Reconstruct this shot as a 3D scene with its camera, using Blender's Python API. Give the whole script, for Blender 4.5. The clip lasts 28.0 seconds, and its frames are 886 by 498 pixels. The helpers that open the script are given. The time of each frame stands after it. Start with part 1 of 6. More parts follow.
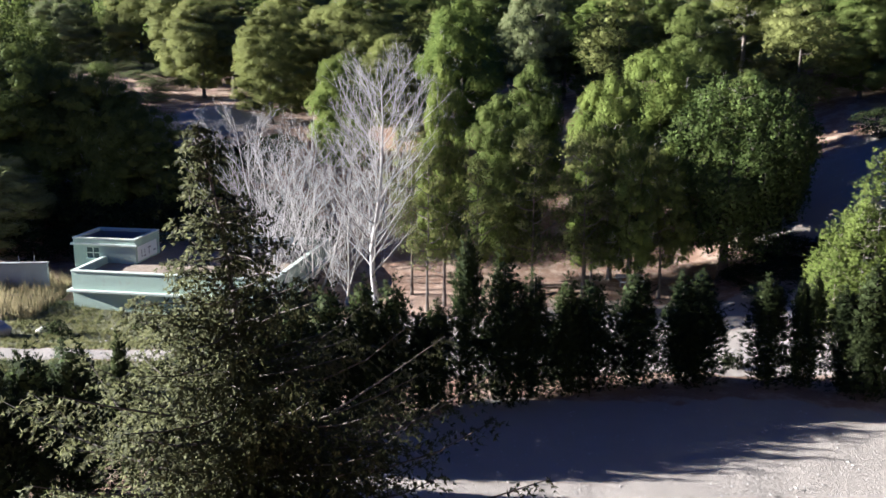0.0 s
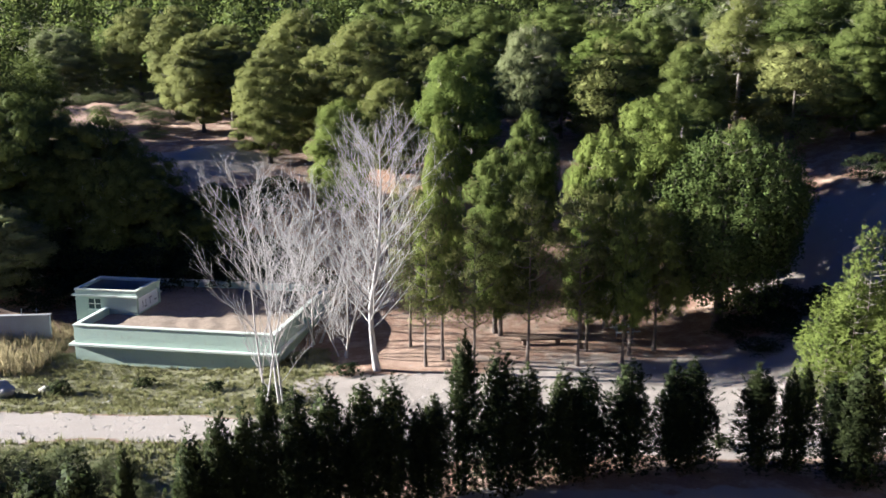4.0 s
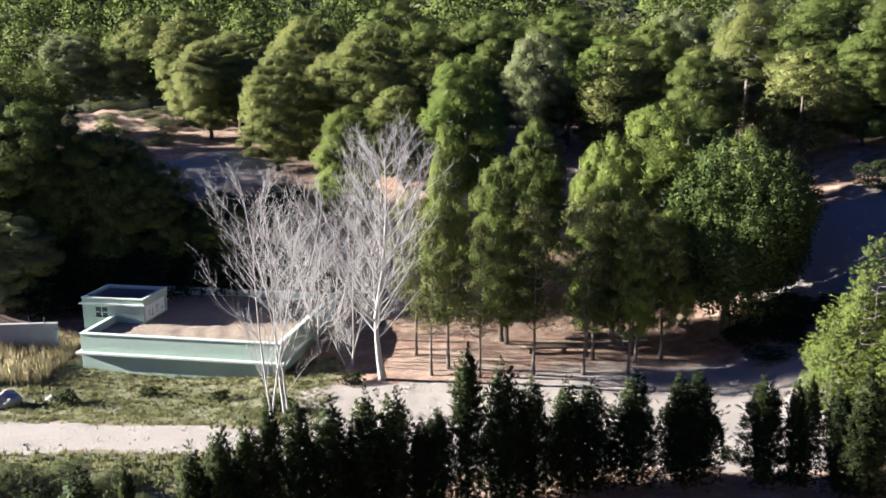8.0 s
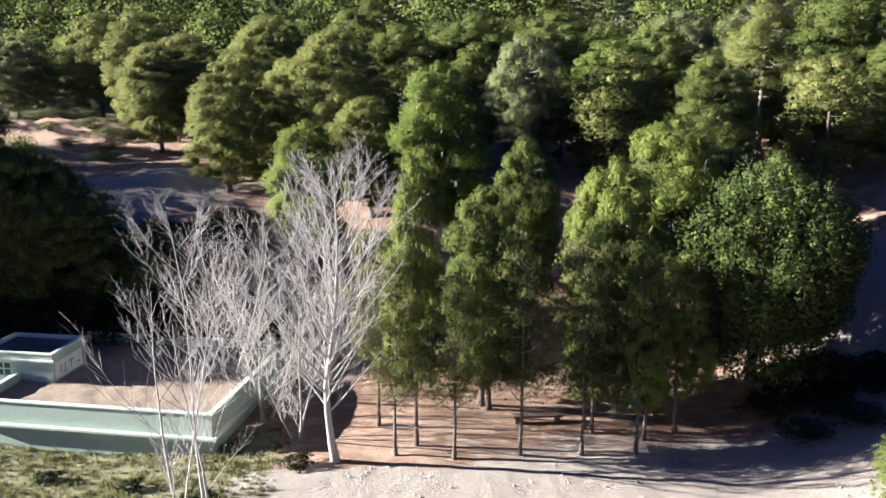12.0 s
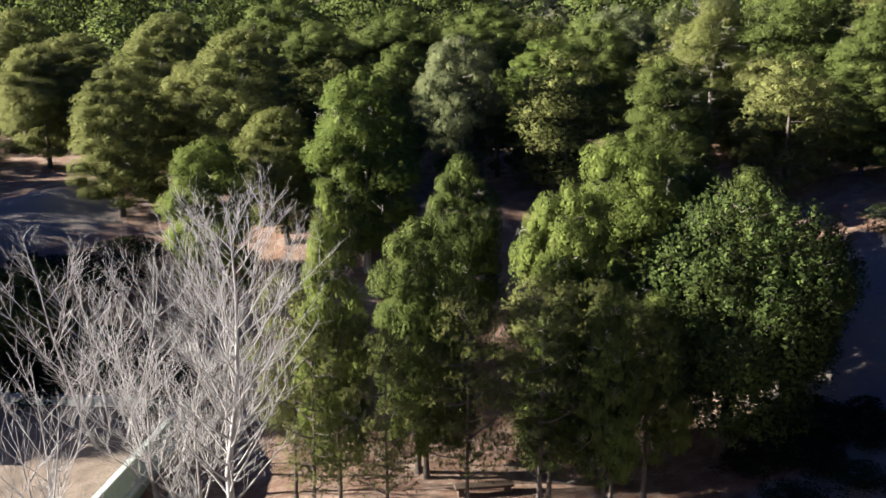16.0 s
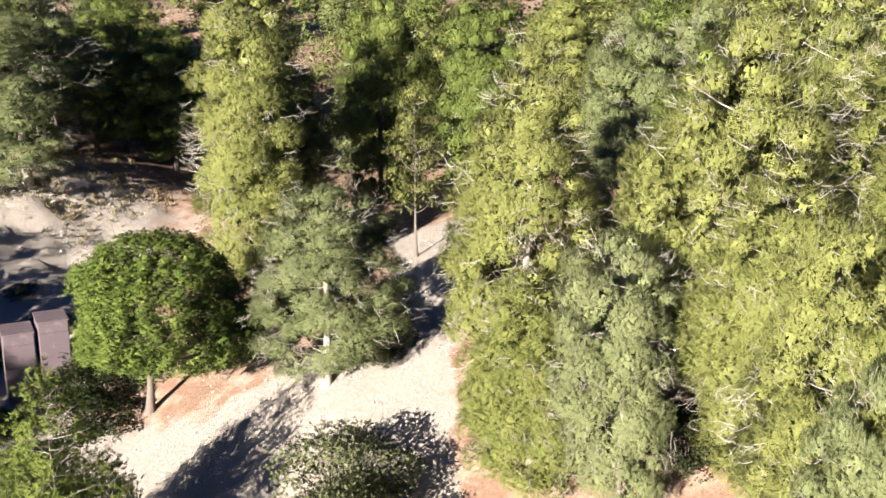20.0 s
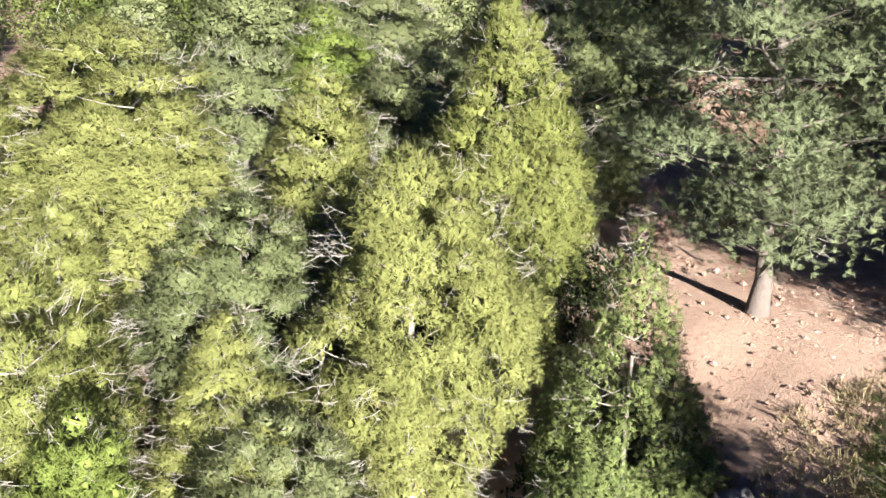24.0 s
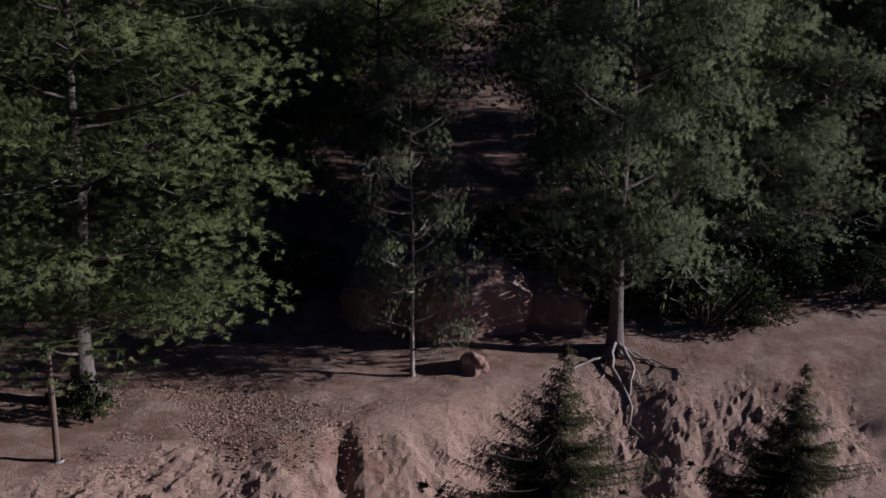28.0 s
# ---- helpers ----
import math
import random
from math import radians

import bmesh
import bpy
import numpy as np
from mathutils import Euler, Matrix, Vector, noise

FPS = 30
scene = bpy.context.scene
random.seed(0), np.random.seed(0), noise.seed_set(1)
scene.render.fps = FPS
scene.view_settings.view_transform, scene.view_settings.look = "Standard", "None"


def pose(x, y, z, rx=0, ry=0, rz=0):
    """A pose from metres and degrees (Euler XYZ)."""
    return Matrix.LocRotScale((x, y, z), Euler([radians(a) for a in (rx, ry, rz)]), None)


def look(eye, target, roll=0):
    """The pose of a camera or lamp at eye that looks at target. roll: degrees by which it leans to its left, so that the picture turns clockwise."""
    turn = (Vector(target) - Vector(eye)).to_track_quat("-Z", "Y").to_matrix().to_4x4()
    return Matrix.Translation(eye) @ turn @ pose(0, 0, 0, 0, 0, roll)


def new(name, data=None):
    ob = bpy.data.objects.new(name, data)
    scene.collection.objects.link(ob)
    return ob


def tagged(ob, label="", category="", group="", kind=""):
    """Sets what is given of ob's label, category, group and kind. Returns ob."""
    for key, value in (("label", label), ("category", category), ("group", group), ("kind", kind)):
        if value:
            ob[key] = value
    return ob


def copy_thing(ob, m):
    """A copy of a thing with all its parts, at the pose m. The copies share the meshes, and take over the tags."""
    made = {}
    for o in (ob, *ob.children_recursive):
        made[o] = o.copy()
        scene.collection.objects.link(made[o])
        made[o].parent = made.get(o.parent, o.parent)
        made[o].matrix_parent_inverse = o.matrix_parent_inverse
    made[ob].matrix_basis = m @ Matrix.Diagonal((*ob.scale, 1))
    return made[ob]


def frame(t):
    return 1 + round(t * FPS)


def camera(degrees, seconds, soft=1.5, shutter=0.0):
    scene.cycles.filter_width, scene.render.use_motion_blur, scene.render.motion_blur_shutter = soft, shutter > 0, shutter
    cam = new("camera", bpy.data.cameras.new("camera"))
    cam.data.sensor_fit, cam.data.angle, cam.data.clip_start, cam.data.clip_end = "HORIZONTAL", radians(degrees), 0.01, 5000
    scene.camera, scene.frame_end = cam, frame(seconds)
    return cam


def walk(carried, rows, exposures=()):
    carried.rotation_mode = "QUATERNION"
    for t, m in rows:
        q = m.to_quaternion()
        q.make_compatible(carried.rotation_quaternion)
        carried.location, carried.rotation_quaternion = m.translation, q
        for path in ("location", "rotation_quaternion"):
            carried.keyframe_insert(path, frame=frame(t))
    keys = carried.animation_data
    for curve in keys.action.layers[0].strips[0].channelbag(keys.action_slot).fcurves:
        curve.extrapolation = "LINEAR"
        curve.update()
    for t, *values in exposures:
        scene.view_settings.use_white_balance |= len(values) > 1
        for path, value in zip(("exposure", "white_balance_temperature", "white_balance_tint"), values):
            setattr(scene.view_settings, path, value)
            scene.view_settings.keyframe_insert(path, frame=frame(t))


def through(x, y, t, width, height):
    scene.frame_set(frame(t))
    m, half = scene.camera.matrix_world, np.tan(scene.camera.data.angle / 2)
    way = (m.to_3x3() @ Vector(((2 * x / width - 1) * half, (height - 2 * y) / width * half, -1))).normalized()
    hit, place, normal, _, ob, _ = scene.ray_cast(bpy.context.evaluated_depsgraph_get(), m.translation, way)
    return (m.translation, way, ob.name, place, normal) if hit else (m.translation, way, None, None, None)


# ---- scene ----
cam = camera(49.5, 28.0)
METRES, EYE, TILT, LEAN, TURN = 33.0, 13.5, -12.9, 0.0, 0.0
ROWS = [
    (0.0, 0.0, 0.0, 0.0, 0.0, 0.0, -0.0),
    (0.5, 0.0026, -0.0034, 0.0011, 0.12, 0.12, 0.05),
    (1.0, 0.0044, -0.0051, 0.0061, -0.02, 0.14, 0.13),
    (1.5, 0.005, -0.0088, 0.024, 0.01, 0.12, 0.13),
    (2.0, 0.0065, -0.0137, 0.0453, -0.06, 0.21, 0.19),
    (2.5, 0.0083, -0.018, 0.0656, -0.11, 0.2, 0.25),
    (3.0, 0.007, -0.0197, 0.086, -0.11, 0.09, 0.25),
    (3.5, 0.0039, -0.0226, 0.0996, -0.03, 0.17, 0.18),
    (5.5, 0.0025, -0.0235, 0.1204, -0.17, 0.01, 0.36),
    (6.0, 0.0041, -0.0244, 0.121, -0.04, 0.07, 0.36),
    (6.5, 0.0062, -0.027, 0.1208, -0.04, 0.14, 0.45),
    (7.0, 0.0076, -0.0276, 0.1206, -0.13, 0.1, 0.46),
    (7.5, 0.0096, -0.0319, 0.1191, 0.4, 0.41, 0.3),
    (8.0, 0.0109, -0.0224, 0.1205, 0.51, 0.33, 0.27),
    (8.5, 0.014, 0.0046, 0.1243, 0.48, 0.07, 0.28),
    (9.0, 0.0218, 0.0455, 0.1316, 0.42, 0.08, 0.35),
    (9.5, 0.0309, 0.0939, 0.1421, 0.35, 0.24, 0.42),
    (10.0, 0.0366, 0.1453, 0.1534, 0.35, 0.22, 0.34),
    (10.5, 0.0409, 0.1949, 0.1653, 0.23, 0.2, 0.28),
    (11.0, 0.0429, 0.2437, 0.1782, 0.17, 0.28, 0.15),
    (11.5, 0.0432, 0.2907, 0.1913, 0.04, 0.31, 0.08),
    (12.0, 0.0439, 0.3354, 0.2059, -0.16, 0.42, 0.09),
    (12.5, 0.0446, 0.3807, 0.2187, -0.3, 0.51, 0.06),
    (14.5, 0.0509, 0.5616, 0.2835, -0.82, -0.19, 0.43),
    (15.0, 0.0525, 0.5845, 0.2899, -0.8, -0.15, 0.42),
    (15.5, 0.0541, 0.6061, 0.2854, -0.98, 0.06, 0.47),
    (16.0, 0.0494, 0.6023, 0.2852, -4.46, -0.08, 1.4),
    (16.5, 0.0426, 0.6013, 0.2854, -12.05, -0.51, 3.17),
    (17.0, 0.0358, 0.6025, 0.2861, -20.96, -1.34, 5.06),
    (17.5, 0.0331, 0.6068, 0.2884, -27.5, -2.17, 6.28),
    (18.0, 0.0374, 0.6203, 0.2915, -35.76, -3.54, 7.74),
    (18.5, 0.0426, 0.6309, 0.2929, -42.99, -4.71, 8.84),
    (19.0, 0.0492, 0.6398, 0.2949, -53.34, -6.54, 10.23),
    (19.5, 0.0545, 0.6471, 0.2957, -58.35, -7.48, 10.78),
    (20.0, 0.0614, 0.6501, 0.2969, -63.79, -8.55, 11.32),
    (20.5, 0.0689, 0.6519, 0.2974, -70.33, -9.88, 11.82),
    (22.5, 0.1053, 0.6406, 0.2964, -98.21, -16.09, 12.18),
    (23.0, 0.1072, 0.631, 0.293, -104.75, -17.47, 11.88),
    (23.5, 0.1032, 0.6203, 0.2899, -110.61, -18.53, 11.51),
    (24.0, 0.0962, 0.6123, 0.2886, -117.29, -19.79, 10.86),
    (24.5, 0.0851, 0.6073, 0.2865, -124.29, -20.86, 10.01),
    (25.0, 0.0806, 0.6014, 0.2837, -130.89, -22.0, 9.11),
    (25.5, 0.0734, 0.5993, 0.2843, -139.48, -23.21, 7.72),
    (26.0, 0.0736, 0.6, 0.2854, -149.82, -24.41, 5.67),
    (26.5, 0.076, 0.5996, 0.2861, -160.74, -25.35, 3.34),
    (27.0, 0.079, 0.5982, 0.2858, -169.93, -25.78, 1.27),
    (27.5, 0.0824, 0.5946, 0.285, -179.3, -25.81, -0.81),
    (28.0, 0.0856, 0.5871, 0.2819, -186.92, -25.6, -2.47),
]
EXPOSURES = [(0.0, 2.57, 5250, 10), (3.0, 2.57, 5350, 10), (6.5, 2.62, 5500, 10), (8.5, 2.72, 5500, 10), (12.5, 2.74, 5600, 10), (14.5, 2.27, 5800, 10), (15.0, 2.27, 5800, 10), (16.0, 2.35, 5750, 10), (17.0, 2.28, 5900, 10), (18.0, 2.5, 5950, 10), (18.5, 2.5, 5950, 10), (20.0, 2.44, 6000, 10), (23.0, 2.45, 5700, 10), (25.0, 2.74, 5550, 10), (26.5, 2.74, 5450, 10), (27.0, 2.17, 5350, 15), (27.5, 1.56, 5200, 19), (28.0, 0.22, 5150, 23)]
walk(cam, [(t, pose(0, 0, EYE, TILT, LEAN, TURN) @ pose(METRES * x, METRES * y, METRES * z, 90 + pitch, roll, yaw)) for t, x, y, z, yaw, pitch, roll in ROWS], EXPOSURES)

# ---- light: low winter sun, clear sky ----
SUN_YAW, SUN_UP = 84.5, 16.3
world = bpy.data.worlds.new("sky")
scene.world = world
world.use_nodes = True
sky = world.node_tree.nodes.new("ShaderNodeTexSky")
sky.sky_type, sky.sun_disc = "NISHITA", False
sky.air_density, sky.dust_density, sky.ozone_density, sky.altitude = 1.0, 0.0, 8.0, 2500
sky.sun_elevation, sky.sun_rotation = radians(SUN_UP), radians(-SUN_YAW)
deep = world.node_tree.nodes.new("ShaderNodeMix")
deep.data_type, deep.blend_type = "RGBA", "MULTIPLY"
deep.inputs[0].default_value, deep.inputs[7].default_value = 1.0, (0.58, 0.84, 1.28, 1)
world.node_tree.links.new(sky.outputs[0], deep.inputs[6])
world.node_tree.links.new(deep.outputs[2], world.node_tree.nodes["Background"].inputs[0])
world.node_tree.nodes["Background"].inputs[1].default_value = 0.0145
sun = new("sun", bpy.data.lights.new("sun", "SUN"))
sun.data.energy, sun.data.angle, sun.data.color = 5.0, radians(0.5), (1.0, 0.885, 0.72)
toward_sun = Vector((-math.sin(radians(SUN_YAW)) * math.cos(radians(SUN_UP)), math.cos(radians(SUN_YAW)) * math.cos(radians(SUN_UP)), math.sin(radians(SUN_UP))))
sun.matrix_world = look(toward_sun * 300, (0, 0, 0))


# ---- materials ----
def nodes_of(name, rough=0.9, metal=0.0):
    m = bpy.data.materials.new(name)
    m.use_nodes = True
    t = m.node_tree
    b = t.nodes["Principled BSDF"]
    b.inputs["Roughness"].default_value, b.inputs["Metallic"].default_value = rough, metal
    return m, t, b


def add(t, kind, **values):
    n = t.nodes.new(kind)
    for key, value in values.items():
        n.inputs[key].default_value = value
    return n


def noise_of(t, scale, detail=4.0, where=None, rough=0.6):
    n = add(t, "ShaderNodeTexNoise", Scale=scale, Detail=detail, Roughness=rough)
    if where is not None:
        t.links.new(where, n.inputs["Vector"])
    return n.outputs["Fac"]


def ramp(t, fac, stops):
    """A colour ramp; stops: (place, (r, g, b))."""
    r = t.nodes.new("ShaderNodeValToRGB")
    while len(r.color_ramp.elements) < len(stops):
        r.color_ramp.elements.new(0.5)
    for e, (place, colour) in zip(r.color_ramp.elements, stops):
        e.position, e.color = place, (*colour, 1)
    t.links.new(fac, r.inputs[0])
    return r.outputs[0]


def mix(t, fac, a, b, how="MIX"):
    n = t.nodes.new("ShaderNodeMix")
    n.data_type, n.blend_type = "RGBA", how
    for socket, value in ((n.inputs[0], fac), (n.inputs[6], a), (n.inputs[7], b)):
        if isinstance(value, bpy.types.NodeSocket):
            t.links.new(value, socket)
        elif isinstance(value, tuple):
            socket.default_value = (*value, 1)
        else:
            socket.default_value = value
    return n.outputs[2]


def bumped(t, b, height, strength, distance=0.05):
    n = add(t, "ShaderNodeBump", Strength=strength, Distance=distance)
    t.links.new(height, n.inputs["Height"])
    t.links.new(n.outputs[0], b.inputs["Normal"])


def surface(name, dark, light, scale=3.0, fine=40.0, rough=0.9, metal=0.0, bump=0.4, spots=None):
    """A plain weathered surface: two tones at two scales, stains, fine relief."""
    m, t, b = nodes_of(name, rough, metal)
    where = t.nodes.new("ShaderNodeTexCoord").outputs["Object"]
    broad, grain = noise_of(t, scale, 5.0, where), noise_of(t, fine, 3.0, where)
    c = mix(t, broad, dark, light)
    c = mix(t, 0.35, c, mix(t, grain, dark, light), "MIX")
    if spots:
        c = mix(t, ramp(t, noise_of(t, scale * 2.7, 6.0, where), [(0.55, (0, 0, 0)), (0.7, (1, 1, 1))]), c, spots)
    t.links.new(c, b.inputs["Base Color"])
    bumped(t, b, grain, bump, 0.03)
    return m


def foliage(name, dark, light, tip, through=0.28):
    """Needles and leaves: each tree its own tone, light passing through."""
    m, t, b = nodes_of(name, 0.75)
    info = t.nodes.new("ShaderNodeObjectInfo")
    geo = t.nodes.new("ShaderNodeNewGeometry")
    where = t.nodes.new("ShaderNodeTexCoord").outputs["Object"]
    c = mix(t, ramp(t, noise_of(t, 1.1, 3.0, where), [(0.3, (0, 0, 0)), (0.7, (1, 1, 1))]), dark, light)
    c = mix(t, info.outputs["Random"], c, mix(t, 0.4, c, tip))
    c = mix(t, ramp(t, geo.outputs["Random Per Island"], [(0.4, (0, 0, 0)), (1.0, (0.42, 0.42, 0.42))]), c, tip)
    t.links.new(c, b.inputs["Base Color"])
    facing = t.nodes.new("ShaderNodeAttribute")
    facing.attribute_name = "facing"
    turned = t.nodes.new("ShaderNodeVectorTransform")
    turned.vector_type, turned.convert_from, turned.convert_to = "NORMAL", "OBJECT", "WORLD"
    t.links.new(facing.outputs["Vector"], turned.inputs[0])
    t.links.new(turned.outputs[0], b.inputs["Normal"])
    b.inputs["Specular IOR Level"].default_value = 0.08
    leaf = t.nodes.new("ShaderNodeBsdfTranslucent")
    t.links.new(c, leaf.inputs[0])
    t.links.new(turned.outputs[0], leaf.inputs["Normal"])
    both = add(t, "ShaderNodeMixShader", Fac=through)
    t.links.new(b.outputs[0], both.inputs[1])
    t.links.new(leaf.outputs[0], both.inputs[2])
    t.links.new(both.outputs[0], t.nodes["Material Output"].inputs[0])
    return m


PINE = foliage("pine_needles", (0.055, 0.085, 0.020), (0.115, 0.143, 0.036), (0.17, 0.19, 0.052), 0.28)
PINE_YELLOW = foliage("yellowish_pine_needles", (0.122, 0.138, 0.036), (0.190, 0.203, 0.060), (0.255, 0.257, 0.092), 0.28)
PINE_GREY = foliage("grey_pine_needles", (0.095, 0.118, 0.048), (0.165, 0.184, 0.080), (0.235, 0.247, 0.118), 0.28)
PINE_FRESH = foliage("fresh_pine_needles", (0.07, 0.112, 0.022), (0.145, 0.185, 0.040), (0.23, 0.255, 0.065), 0.28)
PINE_OLD = foliage("old_pine_needles", (0.10, 0.13, 0.06), (0.175, 0.20, 0.10), (0.25, 0.27, 0.15), 0.28)
PINE_MID = foliage("mid_green_pine_needles", (0.09, 0.125, 0.045), (0.165, 0.20, 0.076), (0.24, 0.268, 0.112), 0.28)
PINE_YOUNG = foliage("young_pine_needles", (0.12, 0.158, 0.050), (0.20, 0.232, 0.078), (0.275, 0.295, 0.112), 0.28)
PINE_DARK = foliage("dark_pine_needles", (0.034, 0.058, 0.015), (0.075, 0.105, 0.028), (0.125, 0.155, 0.042), 0.22)
CYPRESS = foliage("cypress_leaves", (0.014, 0.022, 0.009), (0.028, 0.039, 0.013), (0.06, 0.07, 0.022), 0.1)
CONIFER = foliage("conifer_leaves", (0.045, 0.051, 0.021), (0.092, 0.096, 0.040), (0.21, 0.195, 0.095), 0.2)
OAK = foliage("oak_leaves", (0.020, 0.034, 0.012), (0.042, 0.058, 0.019), (0.08, 0.09, 0.032), 0.15)
GRASS = foliage("weeds", (0.105, 0.125, 0.045), (0.22, 0.215, 0.09), (0.36, 0.325, 0.165), 0.35)
STRAW = foliage("dry_grass", (0.28, 0.23, 0.12), (0.42, 0.35, 0.19), (0.55, 0.47, 0.28), 0.3)
DEAD = surface("dead_twigs", (0.22, 0.195, 0.165), (0.40, 0.37, 0.325), 4, 30)
BARK = surface("pine_bark", (0.06, 0.047, 0.04), (0.165, 0.135, 0.114), 6, 28, 0.95, 0, 1.0)
PALE_BARK = surface("pale_pine_bark", (0.22, 0.18, 0.15), (0.42, 0.37, 0.32), 5, 26, 0.95, 0, 1.0)
POPLAR_BARK = surface("poplar_bark", (0.24, 0.222, 0.215), (0.42, 0.395, 0.375), 3, 22, 0.85, 0, 0.5)
PLASTER = surface("green_plaster", (0.29, 0.39, 0.325), (0.41, 0.495, 0.42), 0.9, 14, 0.9, 0, 1.0, (0.33, 0.38, 0.32))
COPING = surface("pale_coping", (0.42, 0.48, 0.42), (0.60, 0.65, 0.585), 1.2, 35, 0.85, 0, 0.3)
ROOF_GRAVEL = surface("roof_gravel", (0.13, 0.092, 0.062), (0.33, 0.255, 0.19), 2.2, 9, 0.95, 0, 1.0, (0.12, 0.10, 0.06))
BITUMEN = surface("roof_felt", (0.03, 0.045, 0.06), (0.07, 0.085, 0.10), 1.5, 25, 0.35, 0, 0.2)
CONCRETE = surface("concrete", (0.21, 0.21, 0.22), (0.36, 0.36, 0.365), 1.3, 30, 0.9, 0, 0.4)
RUST = surface("rusty_steel", (0.075, 0.055, 0.064), (0.135, 0.10, 0.112), 0.8, 25, 0.7, 0.2, 0.3, (0.16, 0.12, 0.125))
WOOD = surface("brown_timber", (0.075, 0.05, 0.035), (0.16, 0.11, 0.075), 4, 45, 0.8, 0, 0.4)
WHITE = surface("white_table_top", (0.62, 0.62, 0.62), (0.82, 0.82, 0.82), 2, 30, 0.6, 0, 0.1)
ROCK = surface("pale_rock", (0.24, 0.22, 0.20), (0.45, 0.42, 0.39), 1.5, 18, 0.95, 0, 0.9)
GREY_ROCK = surface("grey_rock", (0.06, 0.056, 0.053), (0.16, 0.15, 0.14), 2.5, 18, 0.95, 0, 0.9)
RED_ROCK = surface("red_rock", (0.16, 0.09, 0.065), (0.34, 0.21, 0.16), 1.0, 12, 0.95, 0, 0.9, (0.5, 0.42, 0.36))
EARTH_CLOD = surface("earth_clods", (0.30, 0.185, 0.125), (0.48, 0.33, 0.24), 3, 20, 0.97, 0, 0.6)
SCREE = surface("scree_stones", (0.23, 0.14, 0.10), (0.42, 0.285, 0.215), 2, 15, 0.95, 0, 0.6)
DARK_PANE = surface("dark_pane", (0.03, 0.06, 0.06), (0.06, 0.09, 0.09), 3, 30, 0.2, 0, 0.0)


def ground_material():
    m, t, b = nodes_of("ground_soil", 0.97)
    where = t.nodes.new("ShaderNodeTexCoord").outputs["Object"]
    zones = t.nodes.new("ShaderNodeVertexColor")
    zones.layer_name = "zones"
    split = t.nodes.new("ShaderNodeSeparateColor")
    t.links.new(zones.outputs[0], split.inputs[0])
    broad, mid, fine, grit = (noise_of(t, s, d, where) for s, d in ((0.12, 4.0), (0.9, 5.0), (6.0, 5.0), (35.0, 3.0)))
    litter = mix(t, fine, (0.13, 0.072, 0.046), (0.32, 0.195, 0.13))
    litter = mix(t, ramp(t, mid, [(0.45, (0, 0, 0)), (0.65, (1, 1, 1))]), litter, mix(t, fine, (0.24, 0.16, 0.11), (0.45, 0.34, 0.26)))
    gravel = mix(t, mid, (0.225, 0.19, 0.16), (0.32, 0.274, 0.235))
    gravel = mix(t, ramp(t, fine, [(0.5, (0, 0, 0)), (0.75, (1, 1, 1))]), gravel, (0.28, 0.23, 0.192))
    gravel = mix(t, 0.35, gravel, mix(t, grit, (0.18, 0.15, 0.128), (0.50, 0.455, 0.412)))
    earth = mix(t, mid, (0.25, 0.148, 0.097), (0.395, 0.27, 0.194))
    earth = mix(t, 0.4, earth, mix(t, fine, (0.17, 0.095, 0.062), (0.53, 0.395, 0.305)))
    green = mix(t, fine, (0.10, 0.10, 0.05), (0.24, 0.22, 0.11))

    def edged(out, a=0.38, c=0.62):
        s = add(t, "ShaderNodeMath")
        s.operation = "ADD"
        t.links.new(out, s.inputs[0])
        half = add(t, "ShaderNodeMath")
        half.operation = "MULTIPLY_ADD"
        t.links.new(mid, half.inputs[0])
        half.inputs[1].default_value, half.inputs[2].default_value = 0.7, -0.35
        t.links.new(half.outputs[0], s.inputs[1])
        return ramp(t, s.outputs[0], [(a, (0, 0, 0)), (c, (1, 1, 1))])

    c = mix(t, edged(split.outputs[2]), litter, earth)
    c = mix(t, edged(split.outputs[1]), c, green)
    c = mix(t, edged(split.outputs[0]), c, gravel)
    t.links.new(c, b.inputs["Base Color"])
    both = mix(t, 0.5, fine, grit)
    bumped(t, b, both, 0.9, 0.14)
    return m


SOIL = ground_material()


# ---- mesh helpers ----
def mesh_from(name, verts, faces, material, smooth=False):
    me = bpy.data.meshes.new(name)
    verts = np.asarray(verts, dtype=np.float32).reshape(-1, 3)
    faces = np.asarray(faces, dtype=np.int32)
    k = faces.shape[1]
    me.vertices.add(len(verts))
    me.vertices.foreach_set("co", verts.ravel())
    me.loops.add(faces.size)
    me.loops.foreach_set("vertex_index", faces.ravel())
    me.polygons.add(len(faces))
    me.polygons.foreach_set("loop_start", np.arange(0, faces.size, k, dtype=np.int32))
    me.polygons.foreach_set("use_smooth", np.full(len(faces), smooth))
    me.update(calc_edges=True)
    me.materials.append(material)
    return me


def under(name, me, parent, label=""):
    ob = new(name, me)
    ob.parent = parent
    return tagged(ob, label)


def part(name, bm, material, parent, label="", smooth=False):
    me = bpy.data.meshes.new(name)
    bm.to_mesh(me)
    bm.free()
    for p in me.polygons:
        p.use_smooth = smooth
    me.materials.append(material)
    return under(name, me, parent, label)


